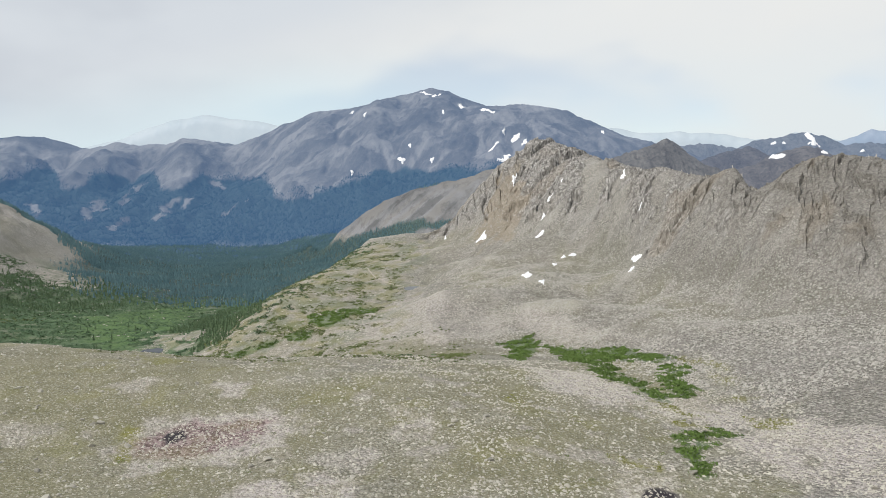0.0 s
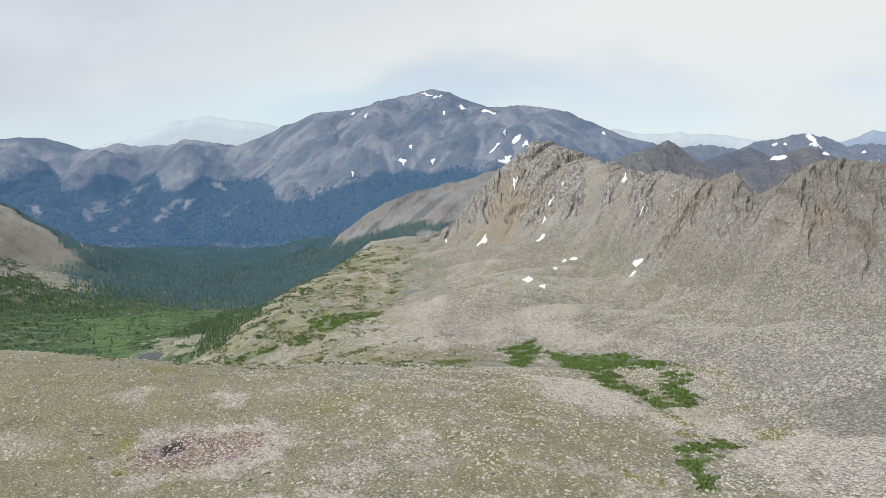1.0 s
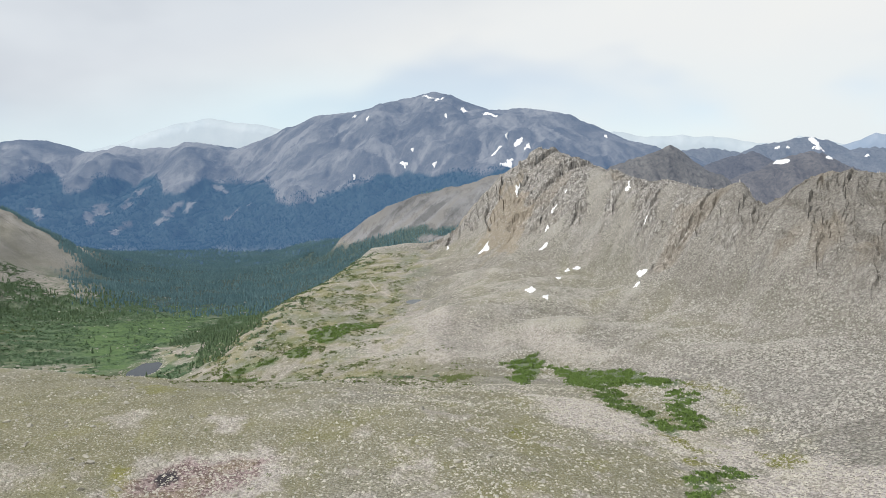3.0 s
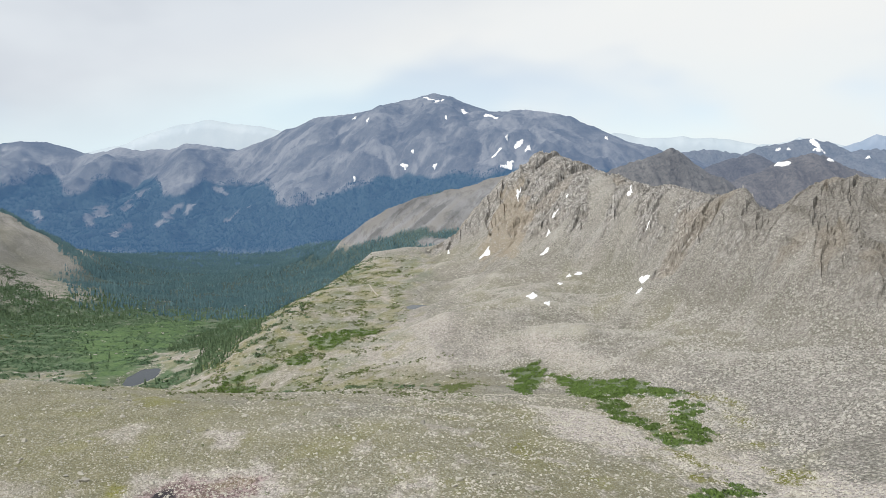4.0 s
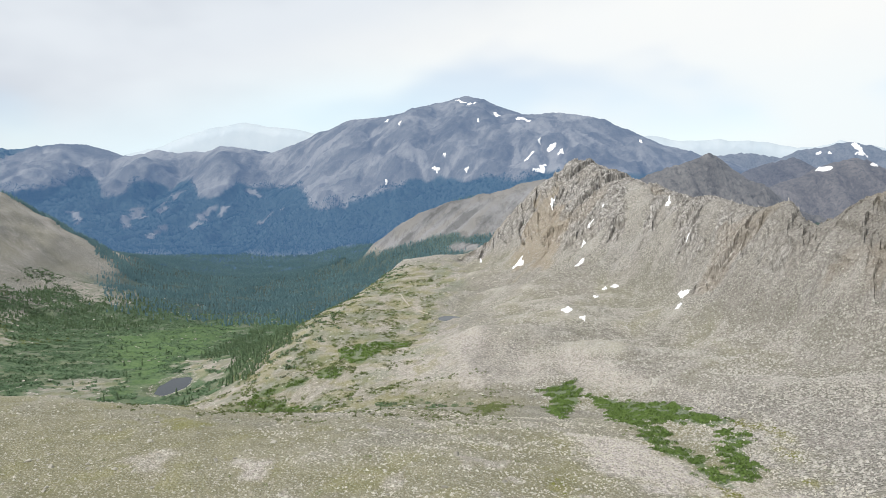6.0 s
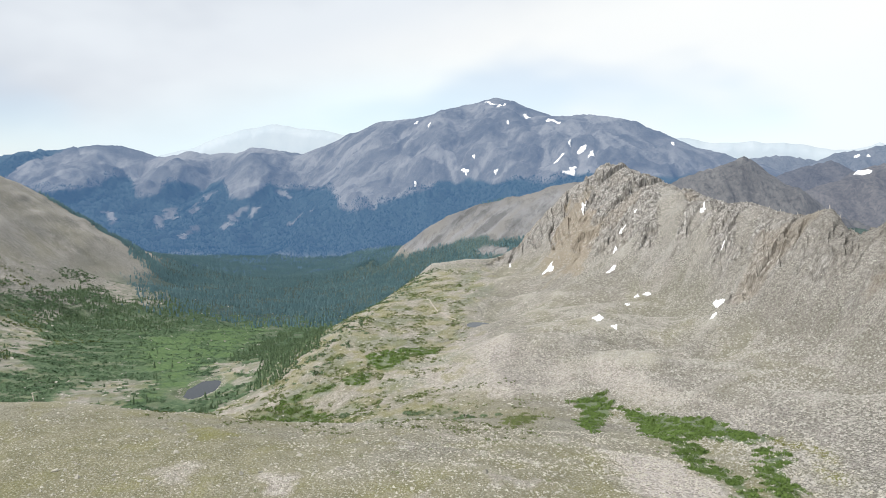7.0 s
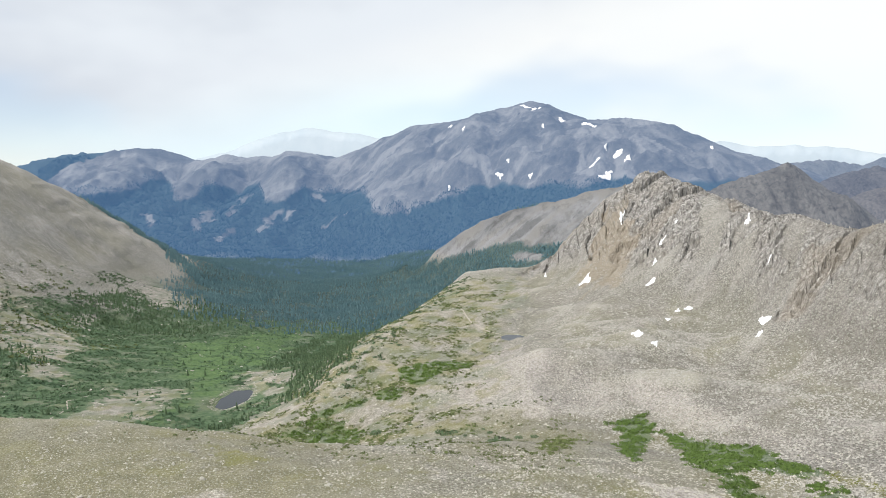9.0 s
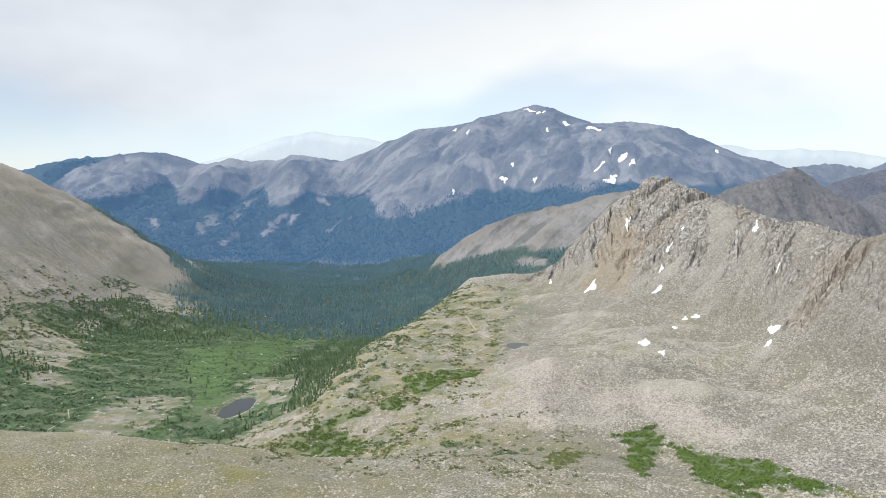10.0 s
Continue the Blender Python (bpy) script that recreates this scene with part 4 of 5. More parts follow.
def sheet(name, bearings, radii, material, rugged=False, fine=False):
    """Ground over a fan of bearings and radii, or only its crags; the rest lies under them there."""
    a, r = np.meshgrid(np.radians(bearings), radii)
    x, y = (r * np.sin(a)).ravel(), (r * np.cos(a)).ravel()
    nb, nr = len(bearings), len(radii)
    i = (np.arange(nr - 1)[:, None] * nb + np.arange(nb - 1)[None]).ravel()
    f = np.stack([i, i + 1, i + nb + 1, i + nb], 1)
    used = np.full(len(x), True)
    if fine:
        z = lie(x, y)
        rock = crag_cover(x, y, z)[0]
        f = f[rock[f].max(1) > 0.06]
        used[:] = False
        used[f] = True
        z[used], rock[used] = ground(x[used], y[used], True)
        z = z - 1.2 * step(0.14, 0.05, rock)
    else:
        z, rock = ground(x, y, True)
    fall = runnels(z.reshape(nr, nb), r, bearings).ravel()
    z = z + 4.0 * fall * step(2500, 2900, y)
    flat = rock[f[:, 0]] < 0.25
    if rugged and not fine:
        z = z - 3.0 * step(0.2, 0.4, rock)
    ob = bulk(name, np.stack([x, y, z], 1), f, material, True)
    ob.data.polygons.foreach_set("use_smooth", flat)
    # scree gathers in far gullies, bare rock stands on ribs; nearby, painted relief shading
    q = z.reshape(nr, nb)
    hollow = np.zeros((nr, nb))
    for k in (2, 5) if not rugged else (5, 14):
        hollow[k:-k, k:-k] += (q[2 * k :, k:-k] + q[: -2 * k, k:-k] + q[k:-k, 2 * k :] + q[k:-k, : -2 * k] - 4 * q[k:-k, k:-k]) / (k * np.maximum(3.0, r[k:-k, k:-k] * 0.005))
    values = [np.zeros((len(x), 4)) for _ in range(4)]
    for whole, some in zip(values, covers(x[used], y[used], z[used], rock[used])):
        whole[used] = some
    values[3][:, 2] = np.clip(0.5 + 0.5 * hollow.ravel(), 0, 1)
    values[3][:, 3] = 0.5 + 0.5 * fall
    for key, values in zip(("cover", "stain", "extra", "lush"), values):
        at = ob.data.attributes.new(key, "FLOAT_COLOR", "POINT")
        at.data.foreach_set("color", values.astype(np.float32).ravel())
    return ob


FINE = 0.145
bearings = np.r_[np.arange(-180, -44, 2.0), np.arange(-44, 38, FINE), np.arange(38, 180.1, 2.0)]
near_radii = np.r_[0.5, 15, 30, 50, np.geomspace(70, 348, 215), np.arange(350, 950, 2.1), np.geomspace(950, 1900, 130)]
crag_bearings, crag_radii = np.arange(-1, 38, 0.075), np.r_[np.arange(376, 560, 0.75), np.arange(560, 900, 1.3)]
far_radii = np.r_[np.geomspace(1900, 4450, 215), np.geomspace(4500, 5700, 12)]
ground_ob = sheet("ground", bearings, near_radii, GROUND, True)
tagged(ground_ob, "stony alpine tundra, grey scree and bare crags", "ground", kind="structure")
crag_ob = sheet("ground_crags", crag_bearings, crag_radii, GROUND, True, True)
tagged(crag_ob, "jointed brown-grey crags of the rocky ridge", "cliff", kind="structure")
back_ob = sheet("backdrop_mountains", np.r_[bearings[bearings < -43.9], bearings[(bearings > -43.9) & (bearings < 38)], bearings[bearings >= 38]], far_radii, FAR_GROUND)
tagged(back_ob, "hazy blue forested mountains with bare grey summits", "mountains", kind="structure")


def water(name, spec, label):
    cx, cy, a, b, level = spec
    n = 48
    v = [(cx + 1.5 * a * math.cos(2 * math.pi * k / n), cy + 1.5 * b * math.sin(2 * math.pi * k / n), level) for k in range(n)]
    ob = solid(name, v, [list(range(n))], WATER)
    return tagged(ob, label, "water", kind="structure")


water("water_tarn", TARN, "dark still tarn in the green valley")
water("water_pond", POND, "small shallow pond on the stony bench")


def range_backdrop(name, crest, depth, label, material=None):
    """A far range, paled by its haze emission: a crest with flanks on both sides."""
    c = along([(x, y, z) for x, y, z in crest], 25)
    c[:, 2] += 9 * fbm(c[:, 0], c[:, 1], 160, 4, 90)
    rows = []
    for k, (off, drop) in enumerate(((-depth, 420), (-depth * 0.5, 170), (-depth * 0.2, 55), (0, 0), (depth, 300))):
        q = c.copy()
        q[:, 1] += off
        q[:, 2] -= drop + (30 * ridged(q[:, 0], q[:, 1], 120, 3, 91) if off else 0)
        rows.append(q)
    n = len(c)
    v = np.concatenate(rows)
    i = (np.arange(4)[:, None] * n + np.arange(n - 1)[None]).ravel()
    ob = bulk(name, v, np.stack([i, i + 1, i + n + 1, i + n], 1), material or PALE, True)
    return tagged(ob, label, "mountains", kind="structure")


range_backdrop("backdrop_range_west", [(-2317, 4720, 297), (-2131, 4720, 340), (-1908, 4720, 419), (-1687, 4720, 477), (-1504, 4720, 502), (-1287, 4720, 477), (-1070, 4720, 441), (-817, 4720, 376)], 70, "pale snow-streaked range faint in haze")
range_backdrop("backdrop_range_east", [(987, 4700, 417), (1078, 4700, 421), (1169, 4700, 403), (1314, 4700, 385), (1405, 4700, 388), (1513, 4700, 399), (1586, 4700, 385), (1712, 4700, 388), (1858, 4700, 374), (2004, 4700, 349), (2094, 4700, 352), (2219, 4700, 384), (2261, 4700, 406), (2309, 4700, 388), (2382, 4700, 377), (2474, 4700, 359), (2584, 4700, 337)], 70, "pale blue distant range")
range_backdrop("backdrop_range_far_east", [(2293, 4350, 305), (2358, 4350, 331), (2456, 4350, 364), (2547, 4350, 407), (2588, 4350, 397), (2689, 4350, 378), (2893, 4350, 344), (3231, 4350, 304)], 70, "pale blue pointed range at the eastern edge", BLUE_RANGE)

HILLS = {}
HILLS["backdrop_pyramid_peak"] = ([(292, 1385, 231), (319, 1385, 242), (356, 1385, 256), (387, 1385, 267), (408, 1385, 276), (424, 1385, 282), (435, 1385, 277), (443, 1385, 269), (457, 1385, 256), (485, 1385, 238), (509, 1385, 225), (551, 1385, 207)], 0.75, 330, 5, 400)
HILLS["backdrop_hill_dark"] = ([(780, 2250, 222), (814, 2250, 240), (865, 2250, 259), (908, 2250, 272), (942, 2250, 279), (969, 2250, 271), (1014, 2250, 241), (1059, 2250, 215)], 0.55, 300, 8, 410)
HILLS["backdrop_hill_brown"] = ([(795, 2000, 192), (840, 2000, 220), (901, 2000, 246), (946, 2000, 266), (991, 2000, 276), (1023, 2000, 272), (1062, 2000, 255), (1086, 2000, 244), (1134, 2000, 223), (1197, 2000, 204)], 0.55, 330, 8, 420)
HILLS["backdrop_hill_snowy"] = ([(1170, 2950, 244), (1236, 2950, 289), (1269, 2950, 311), (1348, 2950, 323), (1403, 2950, 336), (1464, 2950, 343), (1518, 2950, 327), (1576, 2950, 307), (1622, 2950, 289), (1693, 2950, 259)], 0.5, 420, 10, 430)
HILLS["backdrop_hill_north"] = ([(911, 3250, 260), (1036, 3250, 290), (1136, 3250, 302), (1198, 3250, 300), (1287, 3250, 287), (1388, 3250, 260)], 0.45, 420, 12, 440)
HILLS["backdrop_hill_east"] = ([(1338, 2650, 239), (1407, 2650, 265), (1457, 2650, 285), (1497, 2650, 295), (1548, 2650, 299), (1595, 2650, 293), (1743, 2650, 285), (1909, 2650, 249)], 0.5, 420, 10, 450)


def mountain_height(x, y, crest, fall, reach, grain, seed):
    """Flanks that fall away on both sides of a crest, cut by gullies."""
    wide = reach / 330
    wx, wy = x + 14 * wide * fbm(x, y, 130 * wide, 3, seed), y + 14 * wide * fbm(x, y, 130 * wide, 3, seed + 9)
    z, near = np.full(len(x), -1e9), np.full(len(x), 1e9)
    for px, py, pz in along(crest, 3 * grain):
        d = np.hypot(wx - px, wy - py)
        z, near = np.maximum(z, pz - fall * d), np.minimum(near, np.hypot(x - px, y - py))
    cut = step(0, 90 * wide, near)
    return z + wide * (cut * 26 * (ridged(wx, wy * 0.3, 120 * wide, 3, seed + 1) - 0.45) + (0.25 + cut) * 7 * ridged(x + 0.2 * y, y * 0.5, 28 * wide, 5, seed + 2, 0.65))


def mountain(name, material, label):
    """A mountain under a crest line."""
    crest, fall, reach, grain, seed = HILLS[name]
    p = np.array(crest, float)
    lo, hi = p[:, :2].min(0) - reach, p[:, :2].max(0) + reach
    gx, gy = np.arange(lo[0], hi[0], grain), np.arange(lo[1], p[:, 1].max() + 0.4 * reach, grain)
    x, y = (q.ravel() for q in np.meshgrid(gx, gy))
    z = mountain_height(x, y, crest, fall, reach, grain, seed)
    nx, ny = len(gx), len(gy)
    i = (np.arange(ny - 1)[:, None] * nx + np.arange(nx - 1)[None]).ravel()
    f = np.stack([i, i + 1, i + nx + 1, i + nx], 1)
    f = f[(z > lie(x, y) - 30)[f].any(1)]
    used, back = np.unique(f, return_inverse=True)
    ob = bulk(name, np.stack([x, y, z], 1)[used], back.reshape(f.shape), material, True)
    return tagged(ob, label, "mountain", kind="structure")


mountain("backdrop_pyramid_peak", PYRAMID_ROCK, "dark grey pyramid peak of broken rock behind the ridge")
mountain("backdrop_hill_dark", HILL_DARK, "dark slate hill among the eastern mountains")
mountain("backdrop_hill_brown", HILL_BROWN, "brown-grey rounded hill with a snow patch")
mountain("backdrop_hill_snowy", HILL_HAZED, "hazy blue hill streaked with old snow")
mountain("backdrop_hill_north", HILL_HAZED, "low hazy blue hill behind the pyramid peak")
mountain("backdrop_hill_east", HILL_HAZED, "broad hazy hill at the eastern edge")


# ---- forms ----
rng = np.random.default_rng(7)


def ico(level):
    bm = bmesh.new()
    bmesh.ops.create_icosphere(bm, subdivisions=level, radius=1)
    v = np.array([p.co[:] for p in bm.verts])
    f = np.array([[q.index for q in p.verts] for p in bm.faces])
    bm.free()
    return v, f


def rock_form(level, seed):
    """A blunt angular stone: a ball cut flat by a few planes."""
    r = np.random.default_rng(seed)
    v, f = ico(level)
    v = v * (1 + 0.16 * r.normal(size=(len(v), 1)))
    for _ in range(7):
        n = r.normal(size=3)
        n /= np.linalg.norm(n)
        d = r.uniform(0.45, 0.85)
        over = np.maximum(v @ n - d, 0)
        v = v - over[:, None] * n
    return v * np.array([1.0, r.uniform(0.6, 0.9), r.uniform(0.45, 0.7)]), f


def spruce_form(tiers, sides, seed, thin=0.17):
    """Crown of a spruce one metre high: ragged skirts of boughs, one above another."""
    r = np.random.default_rng(seed)
    v, f = [], []
    for k in range(tiers):
        low, high = 0.08 + 0.80 * k / tiers, 0.08 + 0.80 * k / tiers + 1.35 / tiers
        wide = thin * (1 - 0.86 * k / tiers) * r.uniform(0.85, 1.15)
        base = len(v)
        v.append((0, 0, min(1.0, high)))
        for j in range(sides):
            a = 2 * math.pi * (j + 0.4 * (k % 2)) / sides + r.uniform(-0.2, 0.2)
            w = wide * r.uniform(0.65, 1.25)
            v.append((w * math.cos(a), w * math.sin(a), low + r.uniform(-0.03, 0.03)))
        f += [(base, base + 1 + j, base + 1 + (j + 1) % sides) for j in range(sides)]
    return np.array(v), np.array(f)


def leaf_form(n, seed, flat=0.62, leaf=0.34):
    """A clump of leaves: small blades set all over a low mound."""
    r = np.random.default_rng(seed)
    v, f = [], []
    for k in range(n):
        a, h = r.uniform(0, 2 * math.pi), r.uniform(0.05, 1.0)
        w = math.sqrt(1 - h * h * 0.9) * r.uniform(0.75, 1.05)
        c = np.array([w * math.cos(a), w * math.sin(a), h * flat * r.uniform(0.8, 1.1)])
        u = r.normal(size=3)
        u /= np.linalg.norm(u)
        q = np.cross(u, c + np.array([0, 0, 0.6]))
        q /= np.linalg.norm(q) + 1e-9
        b = len(v)
        s = leaf * r.uniform(0.7, 1.3)
        v += [tuple(c - u * s), tuple(c + q * s * 0.8), tuple(c + u * s)]
        f.append((b, b + 1, b + 2))
    return np.array(v), np.array(f)


def shard_form(seed):
    """A leaning splinter of jointed rock."""
    r = np.random.default_rng(seed)
    lo = [(-0.5, -0.3), (0.5, -0.3), (0.5, 0.3), (-0.5, 0.3)]
    v = [(a * r.uniform(0.8, 1.2), b * r.uniform(0.8, 1.2), -0.6) for a, b in lo]
    v += [(a * r.uniform(0.2, 0.8) + 0.15, b * r.uniform(0.3, 0.9) + 0.1, r.uniform(0.5, 1.1)) for a, b in lo]
    f = [(0, 1, 5), (0, 5, 4), (1, 2, 6), (1, 6, 5), (2, 3, 7), (2, 7, 6), (3, 0, 4), (3, 4, 7), (4, 5, 6), (4, 6, 7)]
    return np.array(v), np.array(f)


def strewn(n, box, accept):
    """Random places in a box, kept where accept says."""
    x, y = rng.uniform(box[0], box[1], n), rng.uniform(box[2], box[3], n)
    keep = rng.random(n) < accept(x, y)
    return x[keep], y[keep]


def mostly_small(n, lo, hi, power=2.6):
    return lo + (hi - lo) * rng.random(n) ** power


def on_ground(x, y, sink=0.0):
    return np.stack([x, y, ground(x, y) - sink], 1)


def lots(name, forms, x, y, size, material, label, category, sink=0.15, squash=None):
    """Strewn pieces too many to count, as one object."""
    n = len(x)
    p = on_ground(x, y)
    p[:, 2] -= sink * size
    turn, pick = rng.uniform(0, 2 * np.pi, n), rng.integers(0, len(forms), n)
    vs, fs, base = [], [], 0
    for k, (tv, tf) in enumerate(forms):
        m = np.flatnonzero(pick == k)
        if not len(m):
            continue
        c, s = np.cos(turn[m])[:, None], np.sin(turn[m])[:, None]
        w = (size[m] if squash is None else size[m] * squash[m])[:, None]
        v = np.stack([(tv[:, 0] * c - tv[:, 1] * s) * w + p[m, 0:1], (tv[:, 0] * s + tv[:, 1] * c) * w + p[m, 1:2], tv[:, 2] * size[m][:, None] + p[m, 2:3]], 2)
        fs.append((tf[None] + (np.arange(len(m)) * len(tv))[:, None, None]).reshape(-1, 3) + base)
        vs.append(v.reshape(-1, 3))
        base += len(m) * len(tv)
    ob = bulk(name, np.concatenate(vs), np.concatenate(fs), material)
    return tagged(ob, label, category, kind="stuff")


# ---- snow ----
SNOWS = [
    [(31, 720), (42, 734), (44, 715), (38, 718)],
    [(73, 773), (75, 784), (79, 780), (77, 773), (74, 757)],
    [(99, 688), (103, 694), (106, 693), (103, 689), (101, 685)],
    [(112, 696), (114, 701), (117, 698)],
    [(155, 640), (161, 646), (161, 640), (157, 633)],
    [(83, 655), (90, 660), (94, 656), (87, 653)],
    [(60, 551), (67, 555), (69, 547), (64, 544)],
    [(142, 547), (146, 546), (151, 538), (149, 537), (146, 535), (142, 540)],
    [(135, 523), (141, 532), (143, 529), (138, 521)],
    [(106, 608), (111, 612), (115, 610), (110, 607)],
]
SNOWS += [
    [(99, 607), (103, 609), (104, 605)],
    [(90, 597), (95, 596), (93, 592)],
    [(91, 671), (95, 680), (96, 672)],
    [(156, 576), (159, 581), (160, 577)],
    [(1, 821), (3, 834), (4, 815)],
    [(71, 531), (76, 533), (75, 527)],
]
FAR_SNOWS = [
    [(266, 2903), (282, 2934), (315, 2949), (307, 2915), (292, 2894)],
    [(303, 2845), (319, 2895), (333, 2904), (332, 2852), (315, 2816)],
    [(199, 2715), (232, 2787), (261, 2790), (251, 2749), (213, 2682)],
    [(-125, 3855), (-113, 3965), (-7, 3786), (-13, 3760), (-66, 3840)],
    [(69, 3626), (86, 3664), (115, 3521), (93, 3489)],
    [(166, 3455), (237, 3330), (230, 3303), (181, 3330)],
    [(172, 2869), (206, 2880), (225, 2900), (213, 2857), (187, 2850)],
    [(234, 2951), (254, 2980), (247, 2945)],
    [(-148, 3072), (-131, 3065), (-134, 3022)],
    [(-188, 2985), (-151, 2984), (-164, 2955)],
    [(-54, 2890), (-34, 2888), (-43, 2865)],
]
FAR_SNOWS += [
    [(-373, 2930), (-352, 2886), (-361, 2870)],
    [(-474, 3690), (-444, 3676), (-448, 3630)],
    [(-381, 3490), (-362, 3485), (-370, 3446)],
    [(-8, 3410), (4, 3422), (9, 3345)],
    [(668, 3100), (688, 3115), (676, 3065)],
]


def snow_patch(outline, lift, cells=16, height=ground):
    o = np.array(outline, float)
    lo, hi = o.min(0), o.max(0)
    pad = 0.08 * (hi - lo)
    gx, gy = np.linspace(lo[0] - pad[0], hi[0] + pad[0], cells + 1), np.linspace(lo[1] - pad[1], hi[1] + pad[1], cells + 1)
    mx, my = np.meshgrid((gx[1:] + gx[:-1]) / 2, (gy[1:] + gy[:-1]) / 2)
    span = float(min(hi - lo))
    full = inside(mx.ravel(), my.ravel(), outline, 0.14 * span, 0.4 * span, 0.02 * span, 97).reshape(cells, cells) > 0.5
    # keep the one largest joined piece
    mark, count = np.zeros(full.shape, int), [0]
    for i, j in np.argwhere(full):
        if mark[i, j]:
            continue
        count.append(0)
        heap = [(i, j)]
        mark[i, j] = len(count) - 1
        while heap:
            a, b = heap.pop()
            count[-1] += 1
            for c, d in ((a + 1, b), (a - 1, b), (a, b + 1), (a, b - 1)):
                if 0 <= c < cells and 0 <= d < cells and full[c, d] and not mark[c, d]:
                    mark[c, d] = len(count) - 1
                    heap.append((c, d))
    full = full & (mark == int(np.argmax(count)))
    used = np.zeros((cells + 1, cells + 1), int)
    for a in (0, 1):
        for b in (0, 1):
            used[a : a + cells, b : b + cells] += full
    vx, vy = np.meshgrid(gx, gy)
    vx, vy = vx + rng.uniform(-0.2, 0.2, vx.shape) * (gx[1] - gx[0]), vy + rng.uniform(-0.2, 0.2, vy.shape) * (gy[1] - gy[0])
    z = height(vx.ravel(), vy.ravel()).reshape(vx.shape) + np.where(used == 4, lift, -0.3 * lift)
    idx = np.full(used.shape, -1)
    idx[used > 0] = np.arange((used > 0).sum())
    v = [(vx[i, j], vy[i, j], z[i, j]) for i, j in np.argwhere(used > 0)]
    f = [(idx[i, j], idx[i, j + 1], idx[i + 1, j + 1], idx[i + 1, j]) for i, j in np.argwhere(full)]
    if not f:
        return
    ob = solid("snow_patch", v, f, SNOW, smooth=True)
    far = lift > 2
    tagged(ob, "old white snow patch on a distant mountainside" if far else "melting white snow patch on the stony slope", "snow", "snow patches")


for o in SNOWS:
    snow_patch(o, 0.9, 12)
for o in FAR_SNOWS:
    snow_patch(o, 5.0, 14)
HILL_SNOWS = [
    ("backdrop_hill_snowy", [(1440, 2923), (1465, 2942), (1475, 2895), (1463, 2868), (1440, 2876)]),
    ("backdrop_hill_snowy", [(1430, 2867), (1451, 2852), (1470, 2837), (1430, 2825)]),
    ("backdrop_hill_snowy", [(1289, 2877), (1330, 2925), (1328, 2899), (1293, 2855)]),
    ("backdrop_hill_snowy", [(1340, 2890), (1360, 2917), (1356, 2890)]),
    ("backdrop_hill_brown", [(888, 2006), (917, 2006), (932, 1969), (921, 1953), (905, 1978)]),
    ("backdrop_hill_brown", [(1015, 1985), (1042, 1969), (1030, 1964)]),
    ("backdrop_hill_east", [(1465, 2568), (1494, 2596), (1490, 2568)]),
]
for name, o in HILL_SNOWS:
    snow_patch(o, 4.0, 12, lambda x, y: mountain_height(x, y, *HILLS[name]))


# ---- woods ----
spruces = [spruce_form(3, 4, s, 0.19) for s in range(5)]
bushy = [spruce_form(4, 6, s + 40, 0.27) for s in range(4)]
small_spruces = [spruce_form(2, 4, s + 20, 0.26) for s in range(3)]


def woods_at(x, y):
    z = lie(x, y)
    return woods(x, y, z)


x, y = strewn(62000, (-1050, 120, 985, 2360), lambda x, y: woods_at(x, y) * np.maximum(0.2 + 0.8 * step(-0.40, -0.12, fbm(x, y * 0.6, 70, 3, 98)), step(1550, 1750, y)))
lots("valley_spruce_forest", spruces, x, y, rng.uniform(4.5, 9.5, len(x)) * (1 + 0.35 * fbm(x, y, 80, 2, 96)), SPRUCE, "dense dark green spruce forest filling the valley", "forest", 0.05)
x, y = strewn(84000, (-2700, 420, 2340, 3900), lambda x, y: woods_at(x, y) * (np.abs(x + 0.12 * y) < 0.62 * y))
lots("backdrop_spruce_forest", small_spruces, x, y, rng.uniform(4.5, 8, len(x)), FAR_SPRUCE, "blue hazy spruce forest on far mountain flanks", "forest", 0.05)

SAPLINGS = [[(-184, 525), (-262, 780), (-262, 983), (-240, 1040), (-153, 590), (-160, 545), (-166, 512)], [(-270, 688), (-279, 766), (-293, 924), (-285, 1002), (-262, 814), (-247, 689)], [(-205, 470), (-222, 500), (-215, 530), (-205, 520)]]
GROVES = [[(-642, 940), (-656, 1083), (-566, 1056), (-586, 1176), (-520, 1152), (-434, 972), (-455, 895), (-523, 879), (-562, 825)], [(-502, 634), (-504, 682), (-432, 624), (-433, 575)]]
LEFT_EDGE = [(-1010, 1440), (-952, 1500), (-907, 1520), (-805, 1510), (-697, 1420), (-600, 1280), (-530, 1120), (-480, 1080), (-560, 1330), (-700, 1500), (-850, 1570), (-960, 1560)]

x, y = strewn(13000, (-300, -140, 470, 1050), lambda x, y: any_of(x, y, SAPLINGS, 10, 25, 4) * 0.55)
lots("young_spruce_stand", bushy, x, y, rng.uniform(2.2, 5.5, len(x)), KRUMMHOLZ, "stand of young dark spruces on the valley side", "trees", 0.05)
x, y = strewn(5000, (-680, -420, 560, 1190), lambda x, y: any_of(x, y, GROVES, 10, 30, 6) * 0.6)
lots("spruce_grove", bushy, x, y, rng.uniform(2.5, 7.0, len(x)), KRUMMHOLZ, "open grove of dark spruces below the bare slope", "trees", 0.05)
x, y = strewn(2600, (-1020, -470, 1060, 1580), lambda x, y: inside(x, y, LEFT_EDGE, 14, 30, 8) * 0.75)
lots("slope_edge_spruces", spruces, x, y, rng.uniform(5, 11, len(x)), SPRUCE, "fringe of dark spruces along the slope edge", "trees", 0.05)


